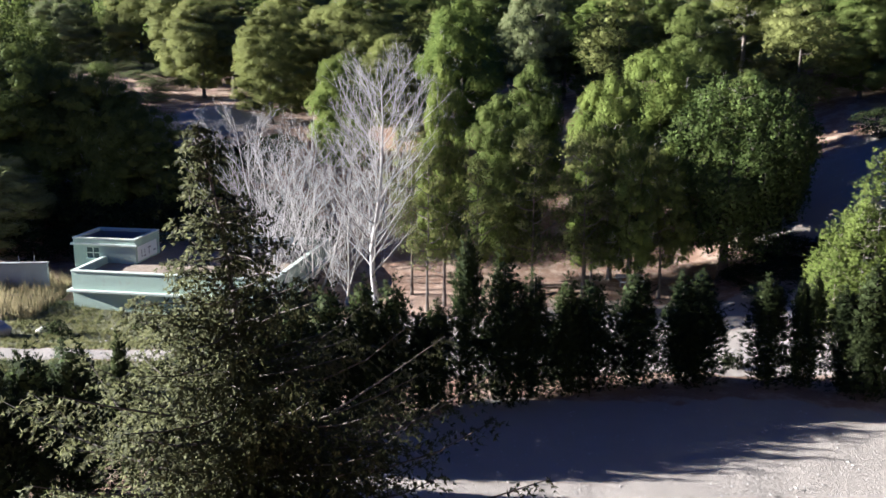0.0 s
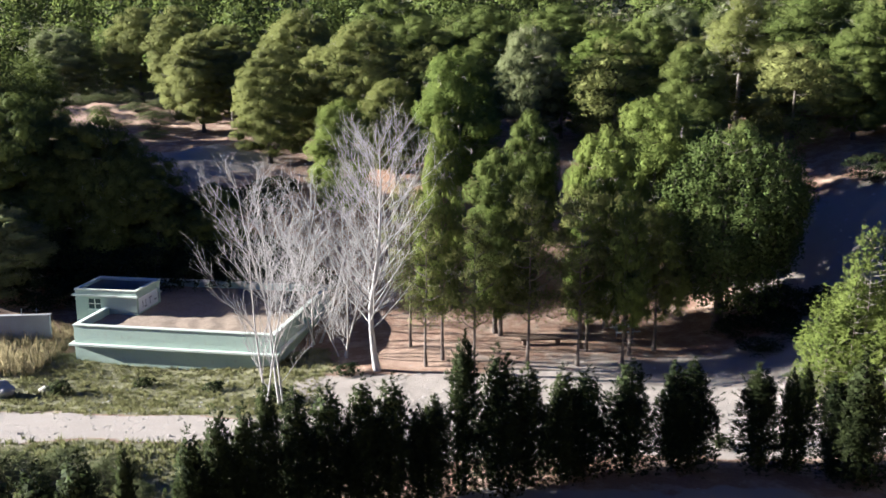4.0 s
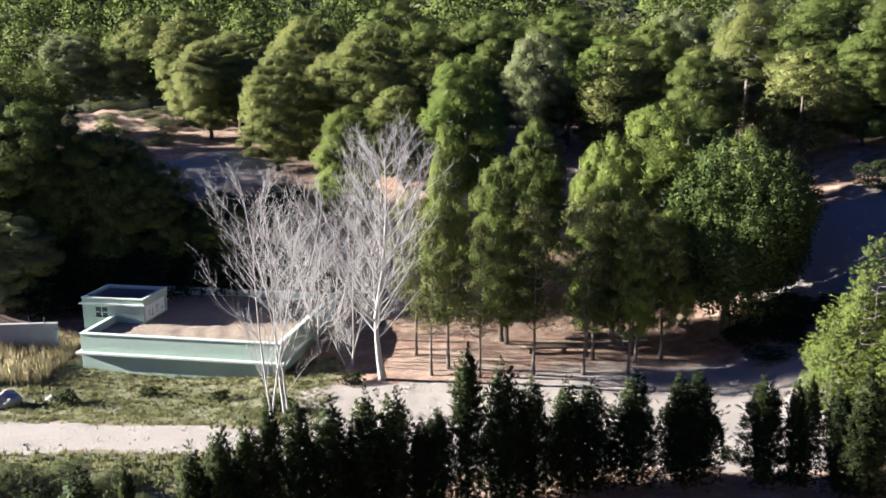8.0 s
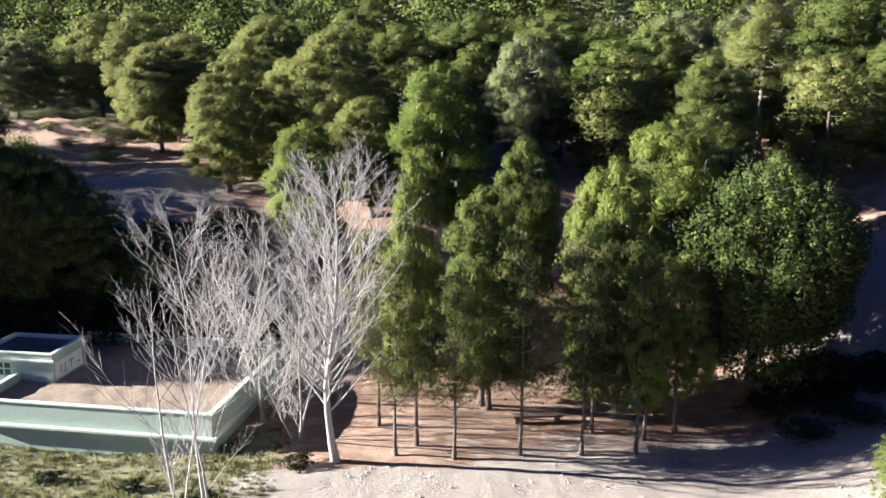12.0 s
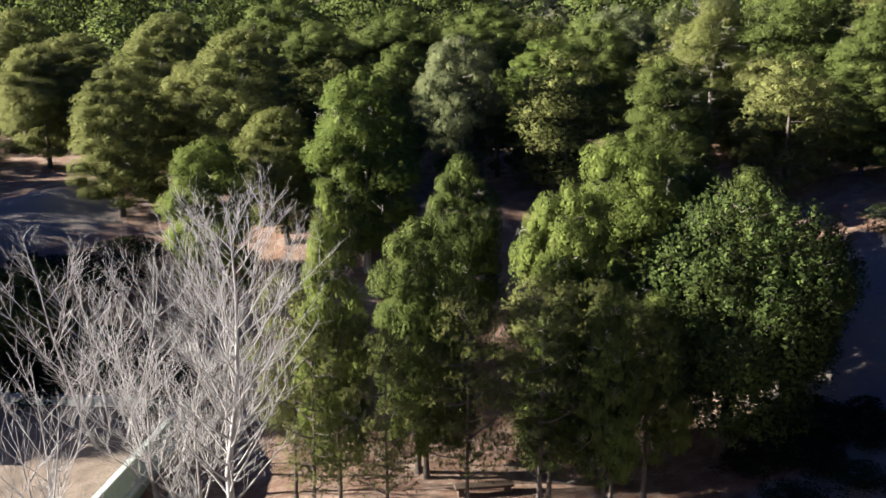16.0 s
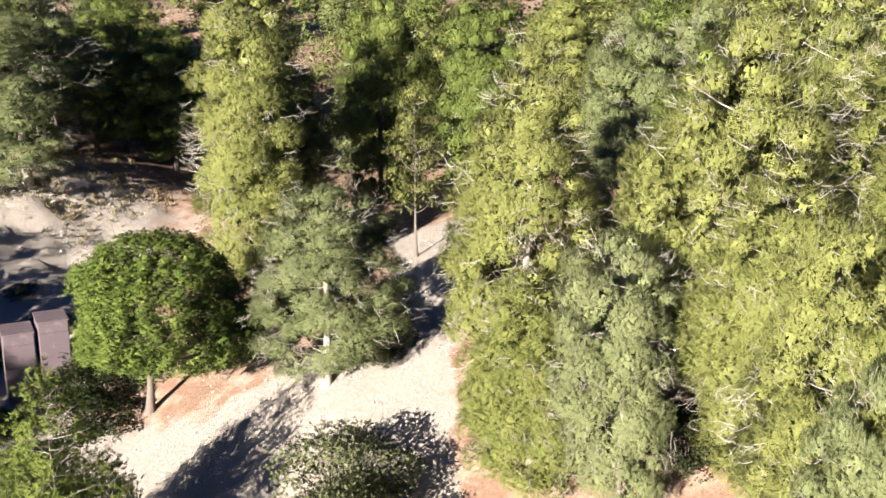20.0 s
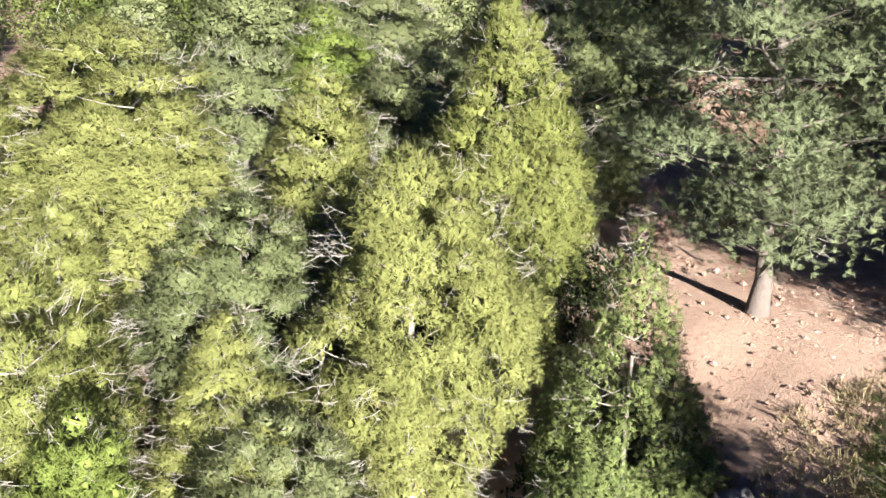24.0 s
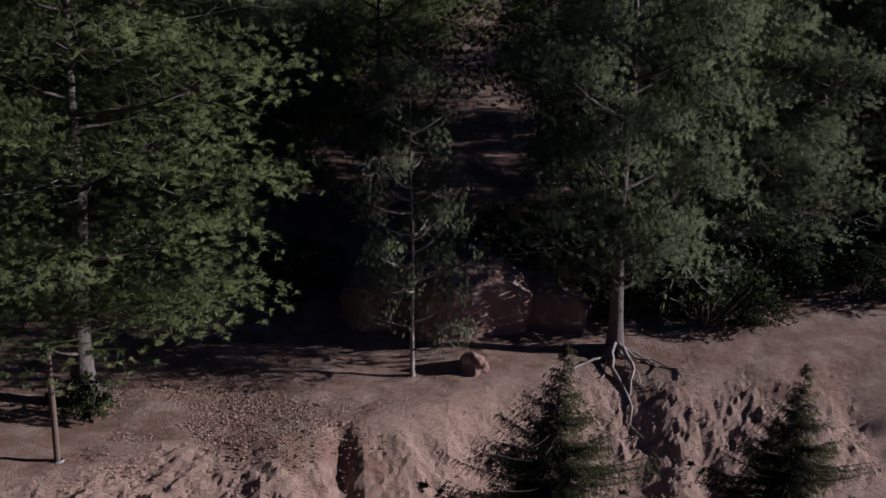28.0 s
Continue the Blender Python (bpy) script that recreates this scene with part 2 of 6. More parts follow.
def box(x0, y0, z0, x1, y1, z1, bevel=0.015, bm=None):
    bm = bm or bmesh.new()
    made = bmesh.ops.create_cube(bm, size=1.0, matrix=Matrix.LocRotScale(((x0 + x1) / 2, (y0 + y1) / 2, (z0 + z1) / 2), None, (x1 - x0, y1 - y0, z1 - z0)))
    if bevel:
        edges = list({e for v in made["verts"] for e in v.link_edges})
        bmesh.ops.bevel(bm, geom=edges, offset=bevel, segments=2, affect="EDGES", profile=0.6)
    return bm


class Tubes:
    """Collects tapered tubes along bent paths into one mesh."""

    def __init__(self):
        self.verts, self.faces, self.count = [], [], 0

    def add(self, path, radii, sides=5):
        path = np.asarray(path, float)
        n = len(path)
        d = np.gradient(path, axis=0)
        d /= np.linalg.norm(d, axis=1, keepdims=True) + 1e-9
        ref = np.where(np.abs(d[:, 2:3]) > 0.9, np.array([[1.0, 0, 0]]), np.array([[0, 0, 1.0]]))
        u = np.cross(d, ref)
        u /= np.linalg.norm(u, axis=1, keepdims=True) + 1e-9
        v = np.cross(d, u)
        a = np.arange(sides) * 2 * math.pi / sides
        ring = np.cos(a)[None, :, None] * u[:, None, :] + np.sin(a)[None, :, None] * v[:, None, :]
        self.verts.append((path[:, None, :] + ring * np.asarray(radii, float)[:, None, None]).reshape(-1, 3))
        i = np.arange(n - 1)[:, None] * sides
        j = np.arange(sides)[None, :]
        k = (j + 1) % sides
        f = np.stack([i + j, i + k, i + sides + k, i + sides + j], axis=-1).reshape(-1, 4) + self.count
        self.faces.append(f)
        self.count += n * sides

    def mesh(self, name, material):
        return mesh_from(name, np.concatenate(self.verts), np.concatenate(self.faces), material, True)


def unit(v):
    return v / (np.linalg.norm(v, axis=-1, keepdims=True) + 1e-9)


def needles(rng, points, ways, length, width, count, spread, faces=None, soft=None):
    """Sprays of narrow leaves: for every point a few thin triangles round its way, turned flat towards faces.
    Gives their corners, and for each corner the way in which its bunch as a whole looks."""
    n = len(points) * count
    way = unit(np.repeat(ways, count, axis=0) + rng.normal(0, spread, (n, 3)))
    base = np.repeat(points, count, axis=0) + rng.normal(0, length * 0.15, (n, 3))
    flat = rng.normal(0, 1, (n, 3)) if faces is None else np.repeat(faces, count, axis=0) + rng.normal(0, 0.4, (n, 3))
    half = unit(np.cross(way, flat)) * width * 0.5 * rng.uniform(0.7, 1.3, (n, 1))
    tip = base + way * length * rng.uniform(0.65, 1.25, (n, 1))
    soft = (ways if faces is None else faces) if soft is None else soft
    bunch = unit(np.repeat(soft, count, axis=0) + rng.normal(0, 0.28, (n, 3)))
    return np.stack([base + half, tip, base - half], axis=1).reshape(-1, 3), np.repeat(bunch, 3, axis=0)


def needle_mesh(name, sprays, material):
    verts = np.concatenate([v for v, d in sprays])
    me = mesh_from(name, verts, np.arange(len(verts)).reshape(-1, 3), material)
    me.attributes.new("facing", "FLOAT_VECTOR", "POINT").data.foreach_set("vector", np.concatenate([d for v, d in sprays]).astype(np.float32).ravel())
    return me


def clump_points(rng, centre, radius, count, up=0.45, shell=0.5):
    d = unit(rng.normal(0, 1, (count, 3)))
    low = d[:, 2] < -0.35
    d[low, 2] *= -0.6
    r = rng.uniform(shell, 1.0, (count, 1)) ** 0.7
    return np.asarray(centre) + d * r * np.asarray(radius), unit(d + np.array([0, 0, up]))


# ---- the lie of the land ----
def sm(a, b, v):
    """Smooth step from a to b (a may be the larger)."""
    t = min(1.0, max(0.0, (v - a) / (b - a)))
    return t * t * (3 - 2 * t)


def bell(x, y, cx, cy, rx, ry):
    return math.exp(-((x - cx) / rx) ** 2 - ((y - cy) / ry) ** 2)


def bank_weight(x, y):
    """0 below the earth bank, 1 on the plateau above it."""
    edge = -1.0 + 4.0 * sm(5, 13, x) + 0.38 * max(-9.5, min(0.0, x - 3.8)) + 0.25 * math.sin(x * 0.55) + 0.12 * math.sin(x * 1.7 + 1)
    soft = 3.9 + 1.2 * sm(5, 12, x)
    return sm(edge + soft, edge - 0.4, y)


def ground_height(x, y):
    """The lie of the land: lot, hollow with the picnic ground, slopes and bank."""
    valley = -0.6 - 4.2 * sm(37, 57, y)
    right = 7.0 * sm(16, 42, x) + 0.12 * max(0.0, x - 42) + 4.0 * bell(x, y, 30, 14, 10, 12)
    foot = 68 + 11 * math.exp(-((x + 21) / 13) ** 4)
    north = (9.0 + 2.0 * sm(-15, 5, x)) * sm(foot, 95, y) * (1 - 0.5 * sm(20, 35, x))
    north += 0.06 * min(60.0, max(0.0, y - 93)) + 30.0 * sm(140, 320, y)
    ridge = 3.0 * math.exp(-((x - 46) / 13) ** 4 - ((y - 75) / 5.5) ** 2)
    north += 1.3 * bell(x, y, -44, 130, 15, 6) * (1 + 0.35 * math.sin(x * 1.1 + 0.4 * y)) + 0.9 * bell(x, y, -24, 101, 3, 5)
    hollow = 1.15 * bell(x, y, -20, 65, 11, 8)
    front = valley + right + north + ridge - hollow
    brink = 22 - 5 * sm(5, 20, x)
    rear = sm(brink, brink - 13, y)
    terrace = 5.6 + 2.6 * sm(1.5, 8, x)
    plateau = 8.7 + 1.4 * sm(8, 24, x) + 0.17 * min(70.0, max(0.0, -4 - y)) + 10 * sm(-60, -200, y)
    bank = bank_weight(x, y)
    back = terrace * (1 - bank) + plateau * bank + 4.0 * sm(26, 50, x)
    return front * (1 - rear) + back * rear


def gravel_amount(x, y):
    """Where pale gravel lies: the lot, the track, the open ground, the path, the spoil mound."""
    lot = 1 - sm(0.96, 1.04, math.hypot((x - 8) / 17.5, (y - 17) / 18.5) if y > 20 else math.hypot((x - 8) / 17.3, (y - 20) / 8.0, 0.16))
    track = sm(40, 41.5, y) * sm(52 - 0.16 * (x + 20), 50.5 - 0.16 * (x + 20), y) * sm(14, 8, x)
    yard = sm(37.5, 39, y) * sm(62, 58.5, y - 0.25 * max(0, x - 6)) * sm(-12, -7, x) * sm(34, 29, x)
    path = sm(4.2, 2.6, abs(y - 39.5 - 0.42 * (x - 33) - 1.2 * math.sin(x * 0.25))) * sm(25, 27, x) * sm(56, 50, x)
    apron = bell(x, y, 29, 43, 7, 6) * 1.3
    mound = 1.5 * bell(x, y, 40, 73, 13, 9) + 1.2 * bell(x, y, 31, 64, 7, 8)
    picnic = 0.6 * bell(x, y, 10, 61.5, 13, 4)
    spoil = 1.2 * bell(x, y, -25, 97, 9, 6)
    return min(1, max(lot, track, yard, path, apron, mound, picnic, spoil))


def earth_amount(x, y):
    """Where bare reddish earth shows: the bank, the ramp, the slopes."""
    bank = bank_weight(x, y)
    face = 4 * bank * (1 - bank) + 0.9 * sm(13, 8, y) * sm(-2, 3, y) + 0.7 * bell(x, y, 3, -3, 9, 2.5)
    right = 0.9 * bell(x, y, 21, 4, 7, 5) + 0.45 * bell(x, y, 40, 46, 10, 7)
    north = 0.7 * bell(x, y, -41, 125, 15, 13) + 0.8 * bell(x, y, -22, 93, 12, 5) + bell(x, y, -55, 140, 22, 12)
    picnic = 0.7 * bell(x, y, -1, 63.5, 5, 4) + 0.34 * bell(x, y, 9, 66, 12, 4)
    scree = bell(x, y, 6.2, -2.0, 3.4, 1.9)
    return min(1, max(face, right, north, picnic)) * (1 - 0.95 * scree)


def green_amount(x, y):
    weeds = sm(50.5 - 0.16 * (x + 20), 53 - 0.16 * (x + 20), y) * sm(67.5, 65, y) * sm(-6, -9, x)
    verge = sm(41.5, 39.5, y) * sm(30, 33, y) * sm(-5, -9, x)
    hill = sm(128, 150, y)
    return max(weeds, verge, hill)


def spaced(stretches):
    """Grid lines: (from, to, step) one after another."""
    out = []
    for a, c, step in stretches:
        n = max(1, round((c - a) / step))
        out += [a + (c - a) * i / n for i in range(n)]
    return out + [stretches[-1][1]]


def build_ground():
    xs = spaced([(-2500, -300, 440), (-300, -90, 21), (-90, -32, 2.4), (-32, -13, 0.8), (-13, -11, 0.2), (-11, 10, 0.12), (10, 13, 0.2), (13, 26, 0.4), (26, 60, 0.7), (60, 110, 2.4), (110, 300, 19), (300, 2500, 440)])
    ys = spaced([(-2500, -300, 440), (-300, -70, 19), (-70, -14, 1.7), (-14, -5, 0.4), (-5, 2, 0.085), (2, 4, 0.15), (4, 9, 0.4), (9, 26, 0.8), (26, 80, 0.55), (80, 150, 1.4), (150, 330, 9), (330, 2500, 430)])
    verts, colours = [], []
    for y in ys:
        for x in xs:
            z = ground_height(x, y)
            if -100 < x < 120 and -80 < y < 160:
                p = Vector((x, y, 0))
                z += 0.10 * noise.noise(p * 0.35) + 0.05 * noise.noise(p * 1.3)
                bank = bank_weight(x, y)
                face = 4 * bank * (1 - bank) * sm(16, 9, x)
                if face > 0.02:
                    z += face * (0.26 * noise.noise(p * 0.6) + 0.15 * noise.noise(p * 1.4) + 0.12 * noise.noise(p * 2.9) + 0.09 * noise.noise(p * 5.3) + 0.06 * noise.noise(p * 9.7))
                    z -= 0.6 * bell(x, y, -7.6, -1.2, 0.5, 1.3) + 0.45 * bell(x, y, 2.4, -0.5, 0.3, 1.0) + 0.3 * bell(x, y, -3.2, -0.9, 0.25, 0.8)
                z += bell(x, y, 40, 72, 14, 10) * (0.5 * noise.noise(p * 0.5) + 0.25 * noise.noise(p * 1.4))
            verts.append((x, y, z))
            q = Vector((x * 0.22, y * 0.22, 3.0))
            wx, wy = x + 1.6 * noise.noise(q) + 0.6 * noise.noise(q * 4), y + 1.3 * noise.noise(q + Vector((9, 5, 0))) + 0.5 * noise.noise(q * 4.3)
            colours += [gravel_amount(wx, wy), green_amount(wx, wy), earth_amount(wx, wy), 1.0]
    w = len(xs)
    i = (np.arange(len(ys) - 1)[:, None] * w + np.arange(w - 1)[None, :]).reshape(-1)
    me = mesh_from("ground", verts, np.stack([i, i + 1, i + w + 1, i + w], axis=1), SOIL, True)
    crumbly = [not (-13 < verts[k][0] < 10 and -5.2 < verts[k][1] < 2.6) for k in i]
    me.polygons.foreach_set("use_smooth", np.array(crumbly))
    layer = me.color_attributes.new("zones", "FLOAT_COLOR", "POINT")
    layer.data.foreach_set("color", np.asarray(colours, dtype=np.float32))
    return tagged(new("ground", me), "sloping ground of pale gravel, reddish earth and pine litter", "ground", kind="structure")


build_ground()


# ---- trees: one of each kind, planted many times ----
KINDS, PLANTED = {}, {}


def trunk_path(rng, height, lean=0.03, steps=9):
    z = np.linspace(-0.35, height, steps)
    sway = np.cumsum(rng.normal(0, lean, (steps, 2)), axis=0) * height / steps
    sway -= sway[1]
    return np.column_stack([sway, z])


def along(path, z):
    return np.array([np.interp(z, path[:, 2], path[:, 0]), np.interp(z, path[:, 2], path[:, 1]), z])


def limb(rng, tubes, start, end, radius, sides=4, droop=0.0):
    mid = (start + end) / 2 + np.array([0, 0, -0.12 * np.linalg.norm(end - start) + droop]) + rng.normal(0, 0.06, 3)
    s = np.linspace(0, 1, 5)[:, None]
    path = (1 - s) ** 2 * start + 2 * s * (1 - s) * mid + s ** 2 * end
    tubes.add(path, radius * (1 - 0.8 * s[:, 0]), sides)
    return path


def make_bushy(seed, material, bark, leaders=6, height=10.0, width=6.0, tufts=820, leaves=9, low=0.12, name="pine_tree"):
    """A young pine with several upright leaders, thin towards the foot."""
    rng = np.random.default_rng(seed)
    root = new(name)
    wood, limbs, sprays, twigs = Tubes(), Tubes(), [], Tubes()
    main = trunk_path(rng, height * 0.55)
    wood.add(main, 0.11 * np.clip(1 - main[:, 2] / height, 0.06, 1), 8)
    under("trunk", wood.mesh("trunk", bark), root)
    for k in range(leaders):
        turn, out = k * 2.4 + seed, 0.0 if k == 0 else width * rng.uniform(0.16, 0.34)
        tall = height * (1.0 if k == 0 else rng.uniform(0.5, 0.82))
        path = trunk_path(rng, tall)
        path[:, 0] += math.cos(turn) * out
        path[:, 1] += math.sin(turn) * out
        if k:
            limb(rng, limbs, along(main, height * rng.uniform(0.08, 0.25)), along(path, tall * 0.45), 0.05, 6)
        limbs.add(path[3:-2], 0.045 * np.linspace(1, 0.2, len(path) - 5), 5)
        p, w = crown_points(rng, path, "oval", tall, width * (0.5 if k == 0 else 0.42), low, tufts, 1.0, 0.75, seed + k, 0.18, 4, -0.35)
        sprays.append(needles(rng, p, lying(rng, w, 0.5, 1.6), 0.15, 0.019, leaves, 0.6, w))
        for q, d in zip(p[:240:4], w[:240:4]):
            limb(rng, limbs, along(path, max(0.3, q[2] - 0.5)), q, 0.014, 4)
        for q, d in zip(p[240:480:5], w[240:480:5]):
            limb(rng, twigs, q - d * 0.5 - np.array([0, 0, 0.2]), q, 0.009, 3)
    tagged(under("branchwork", limbs.mesh("branchwork", bark), root), kind="stuff")
    tagged(under("dead_brushwood", twigs.mesh("dead_brushwood", DEAD), root, "bare grey dead twigs"), kind="stuff")
    under("crown", needle_mesh("crown", sprays, material), root)
    return root


def lumps(points, scale, seed):
    """Rounded lumps with creases between them, -1 to 1, for every point."""
    shift = Vector((seed * 3.7, seed * 1.3, seed * 7.1))
    return np.array([1 - 2.4 * abs(noise.noise(Vector(q) / scale + shift)) for q in points])


def outline(shape, u):
    """How far a crown reaches at the height u (0 at its foot, 1 at its top)."""
    if shape == "cone":
        return np.clip(1 - u, 0, 1) ** 0.75 * (0.62 + 0.38 * np.clip(u * 6, 0, 1))
    if shape == "oval":
        return np.clip(1 - u, 0, 1) ** 0.5 * (0.6 + 0.4 * np.clip(u * 2.6, 0, 1))
    if shape == "round":
        return np.sqrt(np.clip(1 - np.clip(u * 1.6 - 0.6, 0, 1) ** 2, 0, 1)) * (0.75 + 0.25 * np.clip(u * 2.6, 0, 1))
    return np.sqrt(np.clip(1 - u ** 2, 0, 1)) * (0.82 + 0.18 * np.clip(u * 6, 0, 1))


def crown_points(rng, path, shape, height, width, low, count, lump, rough, seed, depth=0.5, bunch=4, gaps=-0.45):
    """Points over a lumpy, uneven crown in small bunches, with the way in which each looks."""
    seeds = count // bunch
    u = rng.uniform(0, 1, seeds * 4)
    keep = rng.uniform(0, 1, seeds * 4) < 0.12 + 0.88 * outline(shape, u)
    u = u[keep][:int(seeds * 1.5)]
    n = len(u)
    turn = rng.uniform(0, 2 * math.pi, n)
    side = np.column_stack([np.cos(turn), np.sin(turn), np.zeros(n)])
    uneven = 1 + 0.12 * np.sin(turn + seed) + 0.09 * np.sin(2 * turn + 5 * u + seed * 2) + 0.08 * np.sin(3 * turn - 9 * u)
    r = outline(shape, u) * width / 2 * uneven
    z = height * (low + (1 - low) * u)
    spine = np.column_stack([np.interp(z, path[:, 2], path[:, 0]), np.interp(z, path[:, 2], path[:, 1]), z])
    p = spine + side * r[:, None]
    slope = (outline(shape, np.clip(u - 0.04, 0, 1)) - outline(shape, np.clip(u + 0.04, 0, 1))) / 0.08 * (width / 2) / (height * (1 - low))
    face = unit(side + np.column_stack([np.zeros(n), np.zeros(n), np.clip(slope, -1.2, 3.0)]))
    big, small = lumps(p, lump, seed), lumps(p, lump * 0.4, seed + 5)
    sound = 0.7 * big + 0.3 * small > gaps
    p = p + face * (rough * (0.7 * big + 0.3 * small - 0.25) - np.abs(rng.normal(0, depth, n)))[:, None]
    if shape == "umbrella":
        below = rng.uniform(0, 1, n) < 0.16
        p[below] = spine[below] * np.array([1, 1, 0]) + side[below] * (rng.uniform(0.2, 1, (below.sum(), 1)) ** 0.5 * width / 2) + np.array([0, 0, height * low])
    p, face = p[sound][:seeds], face[sound][:seeds]
    p, face = np.repeat(p, bunch, axis=0), np.repeat(face, bunch, axis=0)
    return p + rng.normal(0, 0.13, p.shape), unit(face + rng.normal(0, 0.3, p.shape))


def fluffs(rng, path, shape, height, width, low, count, size, seed, tall=0.8, inner=0.45):
    """Rounded bunches of foliage set over a crown: centre, radius, the crown's way there."""
    done = []
    for i in range(count):
        best = None
        for k in range(10):
            u = rng.uniform(0, 1) ** 0.9
            turn = rng.uniform(0, 6.283)
            s = size * rng.uniform(0.7, 1.3) * (1 - 0.25 * u)
            full = float(outline(shape, np.array(u))) * width / 2 * (1 + 0.16 * math.sin(turn + seed) + 0.12 * math.sin(2 * turn + 5 * u + seed * 2) + 0.1 * math.sin(3 * turn - 9 * u))
            r = max(0.0, full * (rng.uniform(inner ** 2, 1) ** 0.5) - s * 0.6)
            z = min(height * (low + (1 - low) * u), height - s * tall * 0.9)
            c = along(path, z) + np.array([math.cos(turn) * r, math.sin(turn) * r, 0])
            gap = min((np.linalg.norm(c - q) - 0.5 * (s + g) for q, g, w in done), default=9.0) + (0.0 if shape == "umbrella" else 0.25 * r)
            if best is None or gap > best[0]:
                steep = (u - 0.35) * 1.6
                best = (gap, c, s, unit(np.array([math.cos(turn), math.sin(turn), max(0.1, steep)])))
        done.append(best[1:])
    return done


def fluff_points(rng, centre, s, way, count, tall, seed, own=0.8):
    """Points over one bunch, open below and towards the stem, with the way in which each looks."""
    d = unit(rng.normal(0, 1, (count * 3, 3)))
    d = d[(d @ way > -0.35) & (d[:, 2] > -0.55)][:count]
    bumps = lumps(centre + d * s, s * 0.55, seed)
    r = s * (0.9 + 0.25 * bumps - np.abs(rng.normal(0, 0.15, len(d))))
    return centre + d * r[:, None] * np.array([1, 1, tall]), unit(own * d + (1.5 - own) * way + np.array([0, 0, 0.1]))


def shards(rng, centre, s, tall, count, deep=0.56):
    """The dense inside of a bunch: overlapping flat scraps of foliage that let no light through."""
    d = unit(rng.normal(0, 1, (count, 3)))
    u = unit(np.cross(d, rng.normal(0, 1, (count, 3))))
    v = np.cross(d, u)
    p = centre + d * s * rng.uniform(deep - 0.25, deep + 0.1, (count, 1)) * np.array([1, 1, tall])
    size = rng.uniform(0.06, 0.15, (count, 1)) * (0.5 + 0.5 * s)
    tri = np.stack([p + u * size, p - 0.5 * u * size + 0.87 * v * size, p - 0.5 * u * size - 0.87 * v * size], axis=1)
    return tri.reshape(-1, 3), np.repeat(d, 3, axis=0)


def lying(rng, w, lie, upward):
    """Ways for needles that lie along the surface of a bunch, a little lifted."""
    flat = unit(np.cross(w, rng.normal(0, 1, w.shape)))
    return unit(flat * lie + w * 0.4 + np.array([0, 0, upward * 0.35]))


